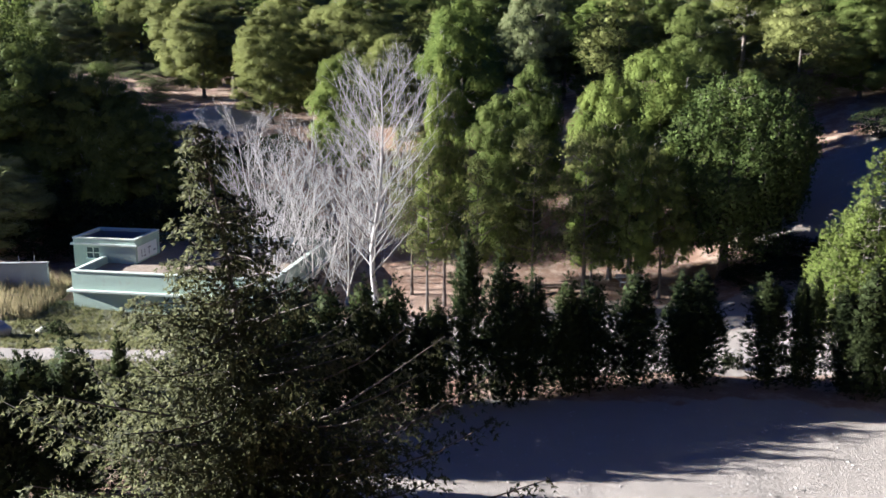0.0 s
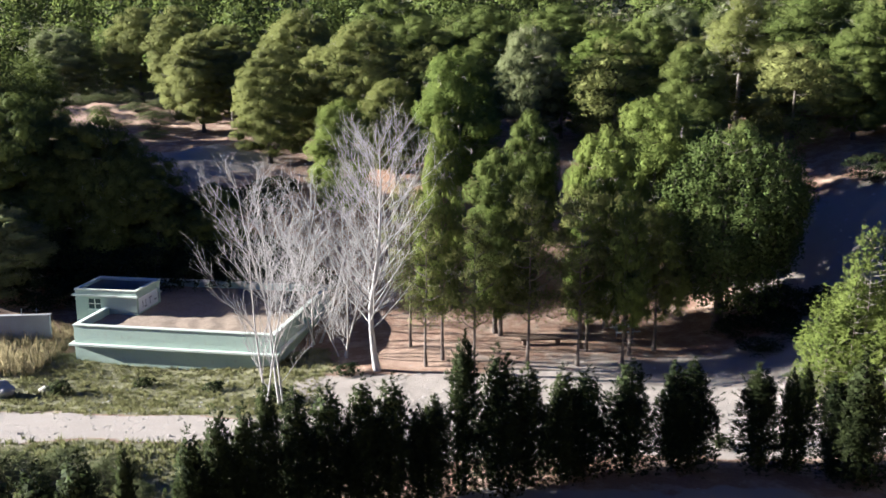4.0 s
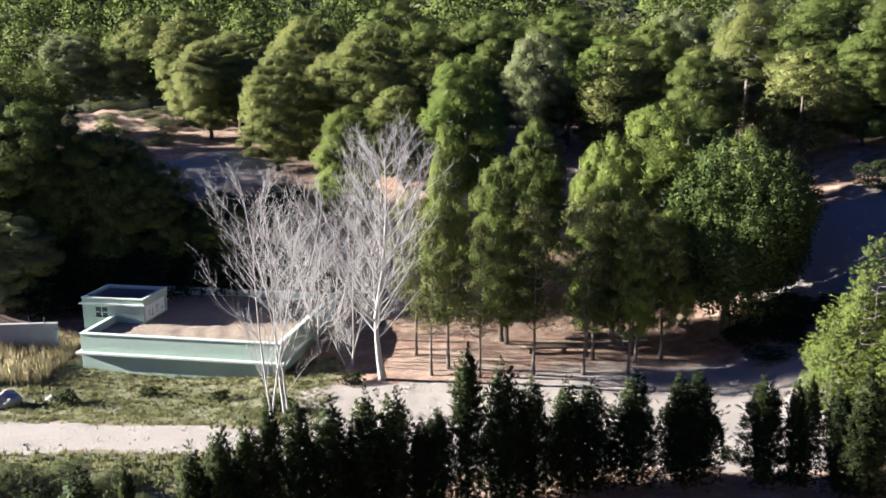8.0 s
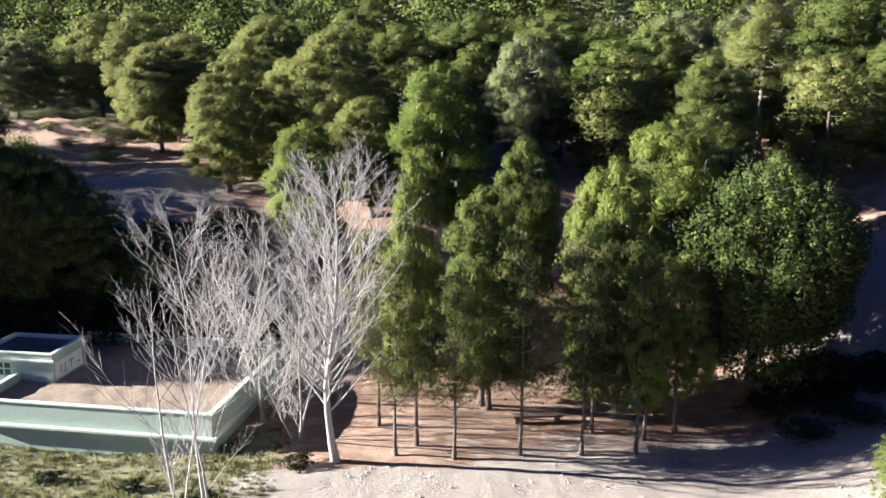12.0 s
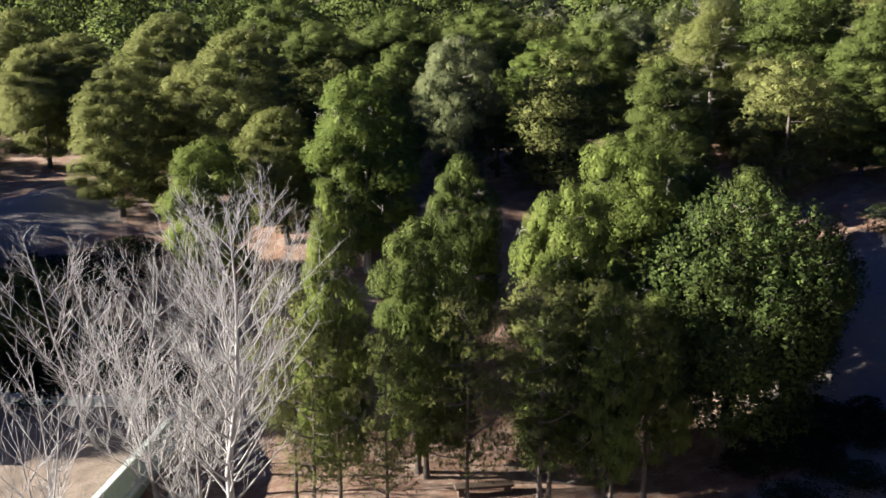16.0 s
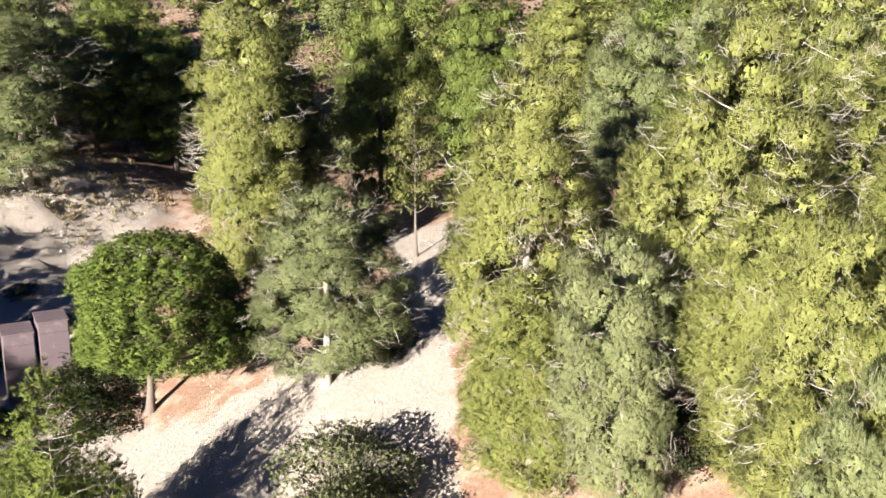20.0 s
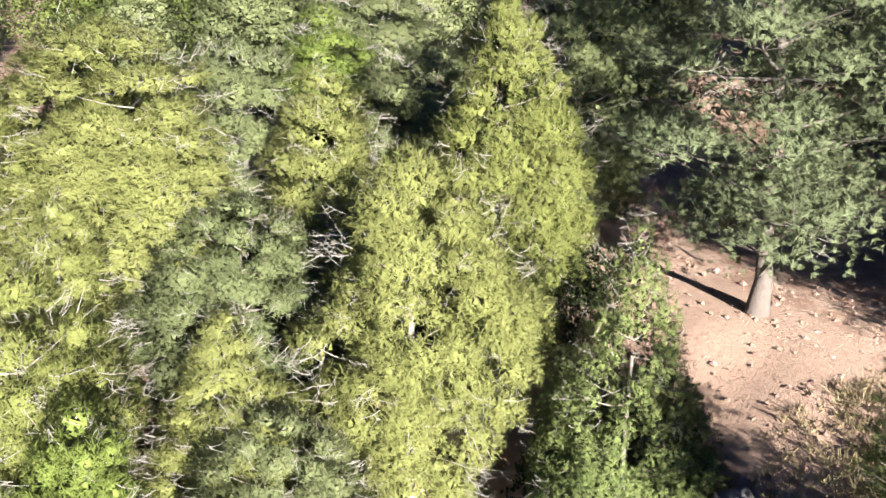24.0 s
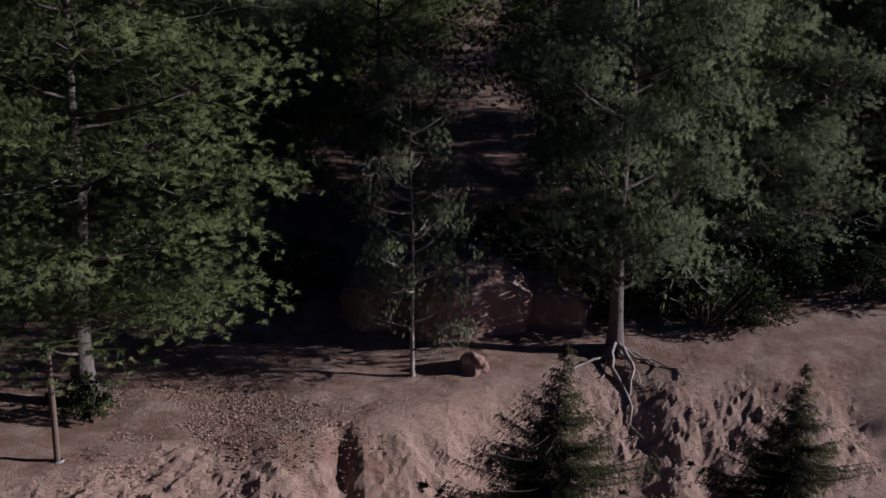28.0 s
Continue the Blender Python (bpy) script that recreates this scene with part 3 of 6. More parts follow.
def make_pine(seed, material, bark, shape, height=10.0, width=6.0, tufts=4400, leaves=8, length=0.17, broad=0.027, low=0.08, puff=0.75, girth=0.17, lump=1.7, rough=0.95, upward=0.5, dead=14, core=True, fill=110, boughs=26, pads=30, flat=0.4, bunches=100, size=0.68, tall=0.8, lie=0.9, spread=0.2, name="pine_tree"):
    """A pine: trunk, boughs, and a lumpy crown of needle tufts; a loose one carries flat pads with gaps between."""
    rng = np.random.default_rng(seed)
    root = new(name)
    path = trunk_path(rng, height * (0.86 if shape == "loose" else 0.62))
    wood = Tubes()
    z = path[:, 2] / height
    flare = 1 + 0.7 * np.exp(-np.maximum(z, 0) * 28)
    wood.add(path, girth * flare * np.clip(1 - z * 0.93, 0.06, 1), 9)
    under("trunk", wood.mesh("trunk", bark), root)
    limbs, sprays, twigs = Tubes(), [], Tubes()
    if shape == "loose":
        each = max(10, tufts // pads)
        for i in range(pads):
            u = (i + rng.uniform(0, 1)) / pads
            turn = i * 2.39996 + rng.uniform(-0.5, 0.5)
            reach = (0.5 + 0.5 * math.sin(math.pi * (0.2 + 0.75 * u))) * rng.uniform(0.45, 1.0)
            s = spread * width * rng.uniform(0.75, 1.3) * (1 - 0.3 * u)
            r = max(0.0, width / 2 * reach - 0.45 * s)
            h = min(height * (low + (1 - low) * u), height - s * flat)
            hub = along(path, h) + np.array([math.cos(turn) * r, math.sin(turn) * r, rng.uniform(-0.2, 0.2)])
            main = limb(rng, limbs, along(path, max(0.5, h - 0.22 * r - rng.uniform(0, 0.4))), hub, 0.03 + 0.035 * r / (width / 2), 5)
            p, w = clump_points(rng, hub, (s, s, s * flat), each, upward, 0.25)
            p = p + np.array([0, 0, 0.3 * s]) * lumps(p, 0.7, seed)[:, None] * 0.5
            sprays.append(needles(rng, p, lying(rng, w, lie, upward), length, broad, leaves, puff, w))
            for q in p[:7]:
                limb(rng, limbs, main[3], q, 0.011, 3)
            if core:
                q = hub + rng.normal(0, 0.3, (6, 3)) * s * np.array([1, 1, 0.5 * flat])
                sprays.append(needles(rng, q, unit(rng.normal(0, 1, (6, 3))), 0.2 * s, 0.05 * s, 4, 0.8, None, np.tile((0.0, 0.0, 1.0), (6, 1))))
    else:
        made = fluffs(rng, path, shape, height, width, low, bunches, size, seed, tall, 0.8 if shape == "umbrella" else 0.45)
        area = sum(s * s for c, s, way in made)
        for i, (c, s, way) in enumerate(made):
            p, w = fluff_points(rng, c, s, way, max(6, int(tufts * s * s / area)), tall, seed, 1.15 if shape == "umbrella" else 0.8)
            sprays.append(needles(rng, p, lying(rng, w, lie, upward), length, broad, leaves, puff, w))
            if core:
                sprays.append(shards(rng, c - way * s * 0.12, s, tall, fill))
            if i < boughs:
                limb(rng, limbs, along(path, max(0.4, c[2] - 0.35 * np.linalg.norm(c[:2]))), c, 0.03, 5)
            if leaves > 6:
                for q in p[:3]:
                    limb(rng, limbs, c, q, 0.011, 3)
    for i in range(dead // 3):
        turn, h = rng.uniform(0, 6.283), height * rng.uniform(low * 0.6, low + 0.6)
        start = along(path, h)
        reach = 0.5 if shape == "loose" else 0.53 * float(outline(shape, np.array(min(1.0, max(0.0, (h / height - low) / (1 - low))))))
        end = start + np.array([math.cos(turn), math.sin(turn), rng.uniform(-0.2, 0.3)]) * width * reach * rng.uniform(0.6, 1.05)
        main = limb(rng, twigs, start, end, 0.013, 4)
        for k in (2, 3, 3, 4, 4, 4):
            side = limb(rng, twigs, main[k], main[k] + rng.normal(0, 0.28, 3) + 0.14 * (end - start), 0.007, 3)
            for j in (2, 4):
                limb(rng, twigs, side[j], side[j] + rng.normal(0, 0.18, 3), 0.005, 3)
    if dead and shape != "loose":
        p, w = crown_points(rng, path, shape, height, width, low, dead * 9, lump, rough, seed, 0.15, 2)
        for q, d in zip(p, w):
            main = limb(rng, twigs, q - d * 0.45 + rng.normal(0, 0.12, 3), q + d * 0.06, 0.010, 3)
            for k in (1, 2, 3):
                limb(rng, twigs, main[k], main[k] + d * 0.15 + rng.normal(0, 0.13, 3), 0.006, 3)
    tagged(under("branchwork", limbs.mesh("branchwork", bark), root), kind="stuff")
    if dead:
        tagged(under("dead_brushwood", twigs.mesh("dead_brushwood", DEAD), root, "bare grey dead twigs"), kind="stuff")
    under("crown", needle_mesh("crown", sprays, material), root)
    return root


def make_cypress(seed, material, height=5.4, width=1.3, wide=0.5, shoots=46, tufts=44, ragged=0.25, name="cypress_tree"):
    """A cypress: many upright shoots packed round the stem, each ending in its own tip, with sprigs standing out."""
    rng = np.random.default_rng(seed)
    root = new(name)
    wood = Tubes()
    path = trunk_path(rng, height * 0.9, 0.01)
    wood.add(path, 0.08 * np.clip(1 - path[:, 2] / height, 0.1, 1), 7)
    under("trunk", wood.mesh("trunk", BARK), root)
    sprays = []
    for i in range(shoots):
        turn = i * 2.39996 + rng.uniform(-0.4, 0.4)
        a = math.sqrt((i + 0.5) / shoots)
        r = width / 2 * a * rng.uniform(0.75, 1.1)
        top = height * (1 - 0.6 * wide * a ** 2 - ragged * rng.uniform(0, 1) ** 2) if i else height
        foot = 0.05 if i % 3 else rng.uniform(0.05, 0.4) * height
        s = rng.uniform(0, 1, tufts) ** 0.85
        bend = 0.55 + 0.45 * np.sin(math.pi * np.clip(0.25 + 0.6 * s, 0, 1))
        z = foot + s * (top - foot)
        fat = (0.08 + 0.09 * width) * (1 - 0.88 * s ** 2)
        ring = rng.uniform(0, 6.283, tufts)
        grown = fat * rng.uniform(0.7, 1.1, tufts)
        p = np.column_stack([math.cos(turn) * r * bend + np.cos(ring) * grown, math.sin(turn) * r * bend + np.sin(ring) * grown, z])
        d = unit(np.column_stack([np.cos(ring) * 0.6 + math.cos(turn) * 0.25, np.sin(ring) * 0.6 + math.sin(turn) * 0.25, np.full(tufts, 0.8)]))
        looks = unit(np.column_stack([np.cos(ring) * 0.8 + math.cos(turn), np.sin(ring) * 0.8 + math.sin(turn), np.full(tufts, 0.5)]))
        sprays.append(needles(rng, p, d, 0.15, 0.022, 12, 0.42, None, looks))
        n = max(3, tufts // 12)
        tip = rng.uniform(0.2, 1.0, n)
        out = rng.normal(turn, 0.9, n)
        at = np.column_stack([math.cos(turn) * r + np.cos(out) * fat.mean() * 1.5, math.sin(turn) * r + np.sin(out) * fat.mean() * 1.5, foot + tip * (top - foot)])
        way = unit(np.column_stack([np.cos(out), np.sin(out), np.full(n, 0.9)]))
        for k in range(2):
            sprays.append(needles(rng, at + way * 0.09 * k, way, 0.13, 0.02, 8, 0.35, None, way))
    for h in np.linspace(0.12, 0.8, 7):
        sprays.append(shards(rng, np.array([0, 0, h * height]), width * 0.5 * (1 - 0.35 * wide * h), 1.5, 120, 0.6))
    under("crown", needle_mesh("crown", sprays, material), root)
    return root


def make_conifer(seed, material, height=7.4, name="conifer_tree"):
    """A young conifer whose thin branches carry drooping feathery sprays; dense above, thinner below."""
    rng = np.random.default_rng(seed)
    root = new(name)
    wood, limbs, sprays = Tubes(), Tubes(), []
    path = trunk_path(rng, height, 0.012, 14)
    path[-4:, 0] += np.array([0.0, 0.03, 0.08, 0.2])
    wood.add(path, 0.075 * np.clip(1 - path[:, 2] / height, 0.05, 1) + 0.004, 8)
    under("trunk", wood.mesh("trunk", BARK), root)
    down, fall = 0.03, []
    while down < height - 0.5:
        fall.append(down)
        down += 0.085 if down < 3.3 else 0.35
    for down in fall:
        fine = down < 3.3
        for j in range(6 if down > 0.5 else 3):
            turn = rng.uniform(0, 6.283)
            long = min(0.43 * down ** 1.45, 2.0) * rng.uniform(0.55, 1.15) + 0.07
            start = along(path, height - down + rng.uniform(-0.05, 0.05))
            out = np.array([math.cos(turn), math.sin(turn), 0])
            end = start + out * long + np.array([0, 0, long * rng.uniform(-0.1, 0.4)])
            limb(rng, limbs, start, end, 0.006 + 0.006 * long, 4, -0.03)
            steps = max(3, int(long / (0.075 if fine else 0.2)))
            tangent = np.cross(out, (0, 0, 1))
            for i in range(steps):
                s = (i + rng.uniform(0.4, 1.2)) / steps
                at = start + (end - start) * s + np.array([0, 0, -0.2 * long * s * (1 - s)])
                for side in (-1, 1, 0):
                    way = unit(out * rng.uniform(0.3, 1.0) + tangent * side * 0.9 + np.array([0, 0, rng.uniform(-0.75, 0.15)]))
                    reach = (0.08 + 0.2 * min(long, 1.0) * (1.15 - s)) * rng.uniform(0.5, 1.3)
                    n = max(3, int(reach / (0.028 if fine else 0.08)))
                    run = np.linspace(0.05, 1, n)[:, None]
                    q = at + way * reach * run + np.array([0, 0, -0.3 * reach]) * run ** 2
                    looks = unit(out * 0.7 + way * 0.6 + np.array([0, 0, 0.45]))
                    sprays.append(needles(rng, q, np.tile(way, (n, 1)), 0.034 if fine else 0.12, 0.0135 if fine else 0.04, 5 if fine else 4, 0.7, np.tile((0.0, 0.0, 1.0), (n, 1)), np.tile(looks, (n, 1))))
    tagged(under("branchwork", limbs.mesh("branchwork", BARK), root), kind="stuff")
    under("crown", needle_mesh("crown", sprays, material), root)
    return root


def make_poplar(seed, height, boughs=14, fork=0.3, open_=0.6, sweep=0.0, girth=0.22, stems=1, fan=0.25, reach=0.42, twigs=3.0, name="bare_tree"):
    """A leafless tree: stems, long rising boughs, and two orders of fine twigs on each bough.
    sweep: metres by which the foot of the stem stands aside from the crown."""
    rng = np.random.default_rng(seed)
    root = new(name)

    def wander(start, way, long, radius, end, steps=7, wobble=0.09, lift=0.06):
        pts, d = [np.array(start, float)], np.array(way, float)
        for i in range(steps):
            d = unit(d + rng.normal(0, wobble, 3) + np.array([0, 0, lift]))
            pts.append(pts[-1] + d * long / steps)
        return np.array(pts), np.linspace(radius, end, steps + 1)

    for k in range(stems):
        a = k * 2.3 + seed
        out = fan if stems > 1 else 0.0
        wood = Tubes()
        tall = height * (1 - 0.1 * k)
        stem, radii = wander((0.25 * k, 0.1 * k, -0.3), unit(np.array([math.cos(a) * out, math.sin(a) * out, 1.0])), tall * 0.95, girth * (1 - 0.15 * k), 0.012, 10, 0.035, 0.05)
        stem[:, 0] -= sweep * np.clip(stem[:, 2] / (0.28 * height), 0, 1) ** 0.8
        wood.add(stem, radii * (1 + 0.5 * np.exp(-np.arange(11) * 1.5)), 9)
        under("trunk", wood.mesh("trunk", POPLAR_BARK), root)
        for i in range(boughs):
            s = fork + (0.95 - fork) * (i + rng.uniform(0, 0.8)) / boughs
            f = s * 10
            at = stem[int(f)] * (1 - f % 1) + stem[min(10, int(f) + 1)] * (f % 1)
            turn = i * 2.39996 + rng.uniform(-0.4, 0.4)
            tilt = open_ * rng.uniform(0.6, 1.25)
            way = unit(np.array([math.cos(turn) * tilt, math.sin(turn) * tilt, 0.7]))
            long = min(reach * tall * (0.6 + 0.4 * math.sin(math.pi * (s - fork) / (1 - fork))), tall * (1.06 - s)) * rng.uniform(0.65, 1.0) + 0.6
            bough = Tubes()
            main, rad = wander(at, way, long, max(0.018, np.interp(f, range(11), radii) * 0.36), 0.007, 7, 0.07, 0.085)
            bough.add(main, rad, 6)
            for j in range(int(5 + long * twigs)):
                q = 0.12 + 0.86 * rng.uniform(0, 1)
                g = q * 7
                at2 = main[int(g)] * (1 - g % 1) + main[min(7, int(g) + 1)] * (g % 1)
                way2 = unit(unit(main[-1] - main[0]) * 0.8 + unit(rng.normal(0, 1, 3)) * 0.75 + np.array([0, 0, 0.25]))
                long2 = (0.55 + 0.36 * long * (1.1 - q)) * rng.uniform(0.5, 1.15)
                sub, rad2 = wander(at2, way2, long2, 0.009 + 0.0035 * long2, 0.005, 5, 0.12, 0.13)
                bough.add(sub, rad2, 3)
                for n in range(int(0.6 + long2 * 1.5)):
                    o = rng.integers(1, 6)
                    way3 = unit(unit(sub[-1] - sub[0]) * 0.75 + unit(rng.normal(0, 1, 3)) * 0.8 + np.array([0, 0, 0.1]))
                    tip, rad3 = wander(sub[o], way3, rng.uniform(0.3, 1.0), 0.0065, 0.0045, 3, 0.13, 0.14)
                    bough.add(tip, rad3, 3)
            under("bough", bough.mesh("bough", POPLAR_BARK), root)
    return root


def make_bush(seed, material, height=1.6, width=2.2, clumps=22, tufts=40, length=0.12, broad=0.06, name="shrub"):
    rng = np.random.default_rng(seed)
    root = new(name)
    wood, sprays = Tubes(), []
    for i in range(clumps):
        turn, u = i * 2.4, rng.uniform(0.15, 1)
        r = width / 2 * math.sqrt(max(0.05, 1 - (u - 0.35) ** 2 * 2)) * rng.uniform(0.3, 1)
        centre = np.array([math.cos(turn) * r, math.sin(turn) * r, u * height * 0.85])
        limb(rng, wood, np.array([0, 0, -0.1]), centre, 0.03, 4)
        s = width * 0.2 * rng.uniform(0.7, 1.2)
        p, d = clump_points(rng, centre, (s, s, s * 0.85), tufts, 0.3)
        sprays.append(needles(rng, p, d, length, broad, 5, 0.7))
    tagged(under("branchwork", wood.mesh("branchwork", BARK), root), kind="stuff")
    under("crown", needle_mesh("crown", sprays, material), root)
    return root


def make_woods(name, prototype, places, label):
    """Far trees that nobody could count, joined into one mesh."""
    crown = [c for c in prototype.children if c.name.startswith("crown")][0].data
    co = np.empty(len(crown.vertices) * 3, dtype=np.float32)
    crown.vertices.foreach_get("co", co)
    co = co.reshape(-1, 3)
    ways = np.empty_like(co).ravel()
    crown.attributes["facing"].data.foreach_get("vector", ways)
    ways = ways.reshape(-1, 3)
    out, looks = [], []
    for x, y, h, w, spin in places:
        c, q = math.cos(spin), math.sin(spin)
        k = w / 6
        out.append(np.column_stack([(co[:, 0] * c - co[:, 1] * q) * k + x, (co[:, 0] * q + co[:, 1] * c) * k + y, co[:, 2] * h / 10 + ground_height(x, y)]))
        looks.append(np.column_stack([ways[:, 0] * c - ways[:, 1] * q, ways[:, 0] * q + ways[:, 1] * c, ways[:, 2]]))
    verts = np.concatenate(out)
    me = mesh_from(name, verts, np.arange(len(verts)).reshape(-1, 3), crown.materials[0])
    me.attributes.new("facing", "FLOAT_VECTOR", "POINT").data.foreach_set("vector", np.concatenate(looks).astype(np.float32).ravel())
    return tagged(new(name, me), label, "woods", kind="stuff")


def kind(key, root, height, width, category):
    KINDS[key] = (root, height, width, category)
    PLANTED[key] = []


def plant(key, x, y, height, width, label, sink=0.0, turn=None):
    """Put a tree of that kind on the ground, as high and wide as given."""
    PLANTED[key].append((x, y, height, width, label, sink, turn))


def set_out():
    """Place all that plant() was told: the first is the thing itself, the rest copies."""
    rng = random.Random(5)
    for key, rows in PLANTED.items():
        root, height, width, category = KINDS[key]
        places = []
        for x, y, h, w, label, sink, turn in rows:
            spin = rng.uniform(0, 360) if turn is None else turn
            m = Matrix.LocRotScale((x, y, ground_height(x, y) - 0.05 - sink), Euler((0, 0, radians(spin))), (w / width, w / width, h / height))
            places.append((m, label))
        for m, label in places[1:]:
            tagged(copy_thing(root, m), label, category, category + "s")
        if not places:
            for o in (*root.children, root):
                bpy.data.objects.remove(o)
            continue
        root.matrix_basis = places[0][0]
        tagged(root, places[0][1], category, category + "s")


kind("full_yellow", make_pine(11, PINE_YELLOW, PALE_BARK, "round", tufts=21000, leaves=7, length=0.18, broad=0.0165, puff=0.7, lie=0.6, bunches=95, size=0.85, fill=110, dead=46), 10, 6, "pine tree")
kind("full_lime", make_pine(19, PINE_YELLOW, PALE_BARK, "oval", tufts=21000, leaves=7, length=0.18, broad=0.0165, puff=0.7, lie=0.6, bunches=95, size=0.85, fill=110, dead=40), 10, 6, "pine tree")
kind("full_green", make_pine(12, PINE_FRESH, PALE_BARK, "oval", tufts=20000, leaves=6, length=0.18, broad=0.018, puff=0.7, lie=0.6, bunches=140, size=0.72, fill=110, dead=26), 10, 6, "pine tree")
kind("full_grey", make_pine(13, PINE_GREY, PALE_BARK, "round", tufts=21000, leaves=7, length=0.18, broad=0.0165, puff=0.7, lie=0.6, bunches=95, size=0.85, fill=110, dead=40), 10, 6, "pine tree")
kind("old", make_pine(14, PINE_OLD, BARK, "loose", pads=44, flat=0.6, spread=0.25, length=0.115, broad=0.0125, leaves=13, tufts=17000, low=0.15, girth=0.155, dead=16), 10, 6, "pine tree")
kind("old_green", make_pine(15, PINE_MID, BARK, "loose", pads=44, flat=0.6, spread=0.25, length=0.10, broad=0.0115, leaves=14, tufts=17000, low=0.15, girth=0.14, dead=18), 10, 6, "pine tree")
kind("slim", make_pine(29, PINE_OLD, PALE_BARK, "loose", spread=0.24, length=0.14, broad=0.02, tufts=4200, leaves=12, low=0.14, girth=0.09, dead=10, pads=30, flat=0.8), 10, 6, "pine tree")
kind("young", make_bushy(16, PINE_FRESH, PALE_BARK, 8, tufts=2200, leaves=11), 10, 6, "pine tree")
kind("young_thin", make_bushy(43, PINE_YOUNG, BARK, 7, tufts=1250, leaves=11, low=0.36), 10, 6, "pine tree")
kind("young_slim", make_pine(30, PINE_YOUNG, PALE_BARK, "cone", fill=26, tufts=15000, leaves=10, length=0.15, broad=0.015, low=0.03, girth=0.1, upward=1.4, puff=0.6, lie=0.85, dead=14, bunches=190, size=0.5, tall=1.7), 10, 6, "pine tree")
kind("umbrella", make_pine(17, PINE_FRESH, BARK, "umbrella", tufts=19000, leaves=10, low=0.34, girth=0.13, lump=0.9, rough=0.5, upward=1.1, fill=40, length=0.12, broad=0.022, puff=0.6, lie=0.85, dead=0, bunches=330, size=0.42, tall=1.6, name="stone_pine_tree"), 10, 6, "pine tree")
kind("great_umbrella", make_pine(37, PINE_DARK, BARK, "round", tufts=17000, leaves=10, low=0.16, girth=0.2, lump=0.7, rough=0.5, upward=1.3, fill=50, length=0.10, broad=0.024, puff=0.5, lie=0.65, dead=0, bunches=460, size=0.42, tall=1.9, name="stone_pine_tree"), 10, 6, "pine tree")
kind("thin", make_pine(18, PINE_YELLOW, BARK, "loose", spread=0.22, leaves=10, tufts=3200, length=0.14, broad=0.022, low=0.27, girth=0.12, dead=14, pads=26, flat=0.7), 10, 6, "pine tree")
kind("grove", make_pine(20, PINE_FRESH, BARK, "oval", tufts=14000, leaves=8, length=0.12, broad=0.018, puff=0.65, bunches=110, size=0.7, low=0.22, girth=0.15, upward=0.9, dead=14), 10, 6, "pine tree")
kind("back_bare", make_pine(28, PINE, BARK, "loose", tufts=1500, leaves=5, length=0.26, broad=0.07, low=0.3, girth=0.16, dead=8, pads=26, flat=0.5), 10, 6, "pine tree")
kind("far_green", make_pine(21, PINE, BARK, "round", tufts=32000, leaves=5, length=0.11, broad=0.02, puff=0.6, lie=0.6, upward=0.7, fill=240, bunches=105, size=0.95, low=0.12, dead=6), 10, 6, "pine tree")
kind("far_olive", make_pine(22, PINE_YELLOW, BARK, "round", tufts=32000, leaves=5, length=0.11, broad=0.02, puff=0.6, lie=0.6, upward=0.7, fill=240, bunches=105, size=0.95, low=0.12, dead=4), 10, 6, "pine tree")
kind("far_grey", make_pine(23, PINE_GREY, PALE_BARK, "round", tufts=32000, leaves=5, length=0.11, broad=0.02, puff=0.6, lie=0.6, upward=0.7, fill=240, bunches=105, size=0.95, low=0.14, dead=10), 10, 6, "pine tree")
kind("far_leafy", make_pine(39, PINE_FRESH, PALE_BARK, "round", tufts=32000, leaves=5, length=0.11, broad=0.02, puff=0.6, lie=0.6, upward=0.7, fill=240, bunches=105, size=0.95, low=0.12, dead=6), 10, 6, "pine tree")
kind("back_green", make_pine(25, PINE, BARK, "round", tufts=8000, leaves=5, length=0.14, broad=0.03, puff=0.6, lie=0.6, upward=0.9, bunches=70, size=1.1, low=0.08, boughs=10, fill=130, dead=0), 10, 6, "pine tree")
kind("back_olive", make_pine(26, PINE_YELLOW, BARK, "round", tufts=8000, leaves=5, length=0.14, broad=0.03, puff=0.6, lie=0.6, upward=0.9, bunches=70, size=1.1, low=0.08, boughs=10, fill=130, dead=0), 10, 6, "pine tree")
kind("back_grey", make_pine(27, PINE_GREY, BARK, "oval", tufts=8000, leaves=5, length=0.14, broad=0.03, puff=0.6, lie=0.6, upward=0.9, bunches=70, size=1.1, low=0.08, boughs=10, fill=130, dead=0), 10, 6, "pine tree")
kind("slim_cypress", make_cypress(31, CYPRESS, 5.4, 1.0, 0.35, 26, 50, 0.12), 5.4, 1.0, "cypress tree")
kind("broad_cypress", make_cypress(32, CYPRESS, 5.4, 1.5, 0.5, 40, 46, 0.25), 5.4, 1.5, "cypress tree")
kind("ragged_cypress", make_cypress(33, CYPRESS, 5.4, 1.7, 0.6, 48, 44, 0.35), 5.4, 1.7, "cypress tree")
kind("conifer", make_conifer(41, CONIFER), 7.4, 4.2, "conifer tree")
kind("tall_poplar", make_poplar(55, 18.0, 46, 0.2, 0.92, 0.75, 0.2, 1, 0.25, 0.36, 2.3), 18, 8, "bare tree")
kind("stemmed_poplar", make_poplar(52, 12.5, 7, 0.12, 0.6, 0.0, 0.075, 2, 0.2, 0.5, 1.5), 12.5, 7, "bare tree")
kind("twiggy_poplar", make_poplar(53, 12.0, 13, 0.12, 0.7, 0.0, 0.07, 3, 0.34, 0.45, 2.2), 12, 7, "bare tree")
kind("oak_bush", make_bush(61, OAK, 3.2, 3.4, 40, 60, 0.10, 0.06), 3.2, 3.4, "shrub")
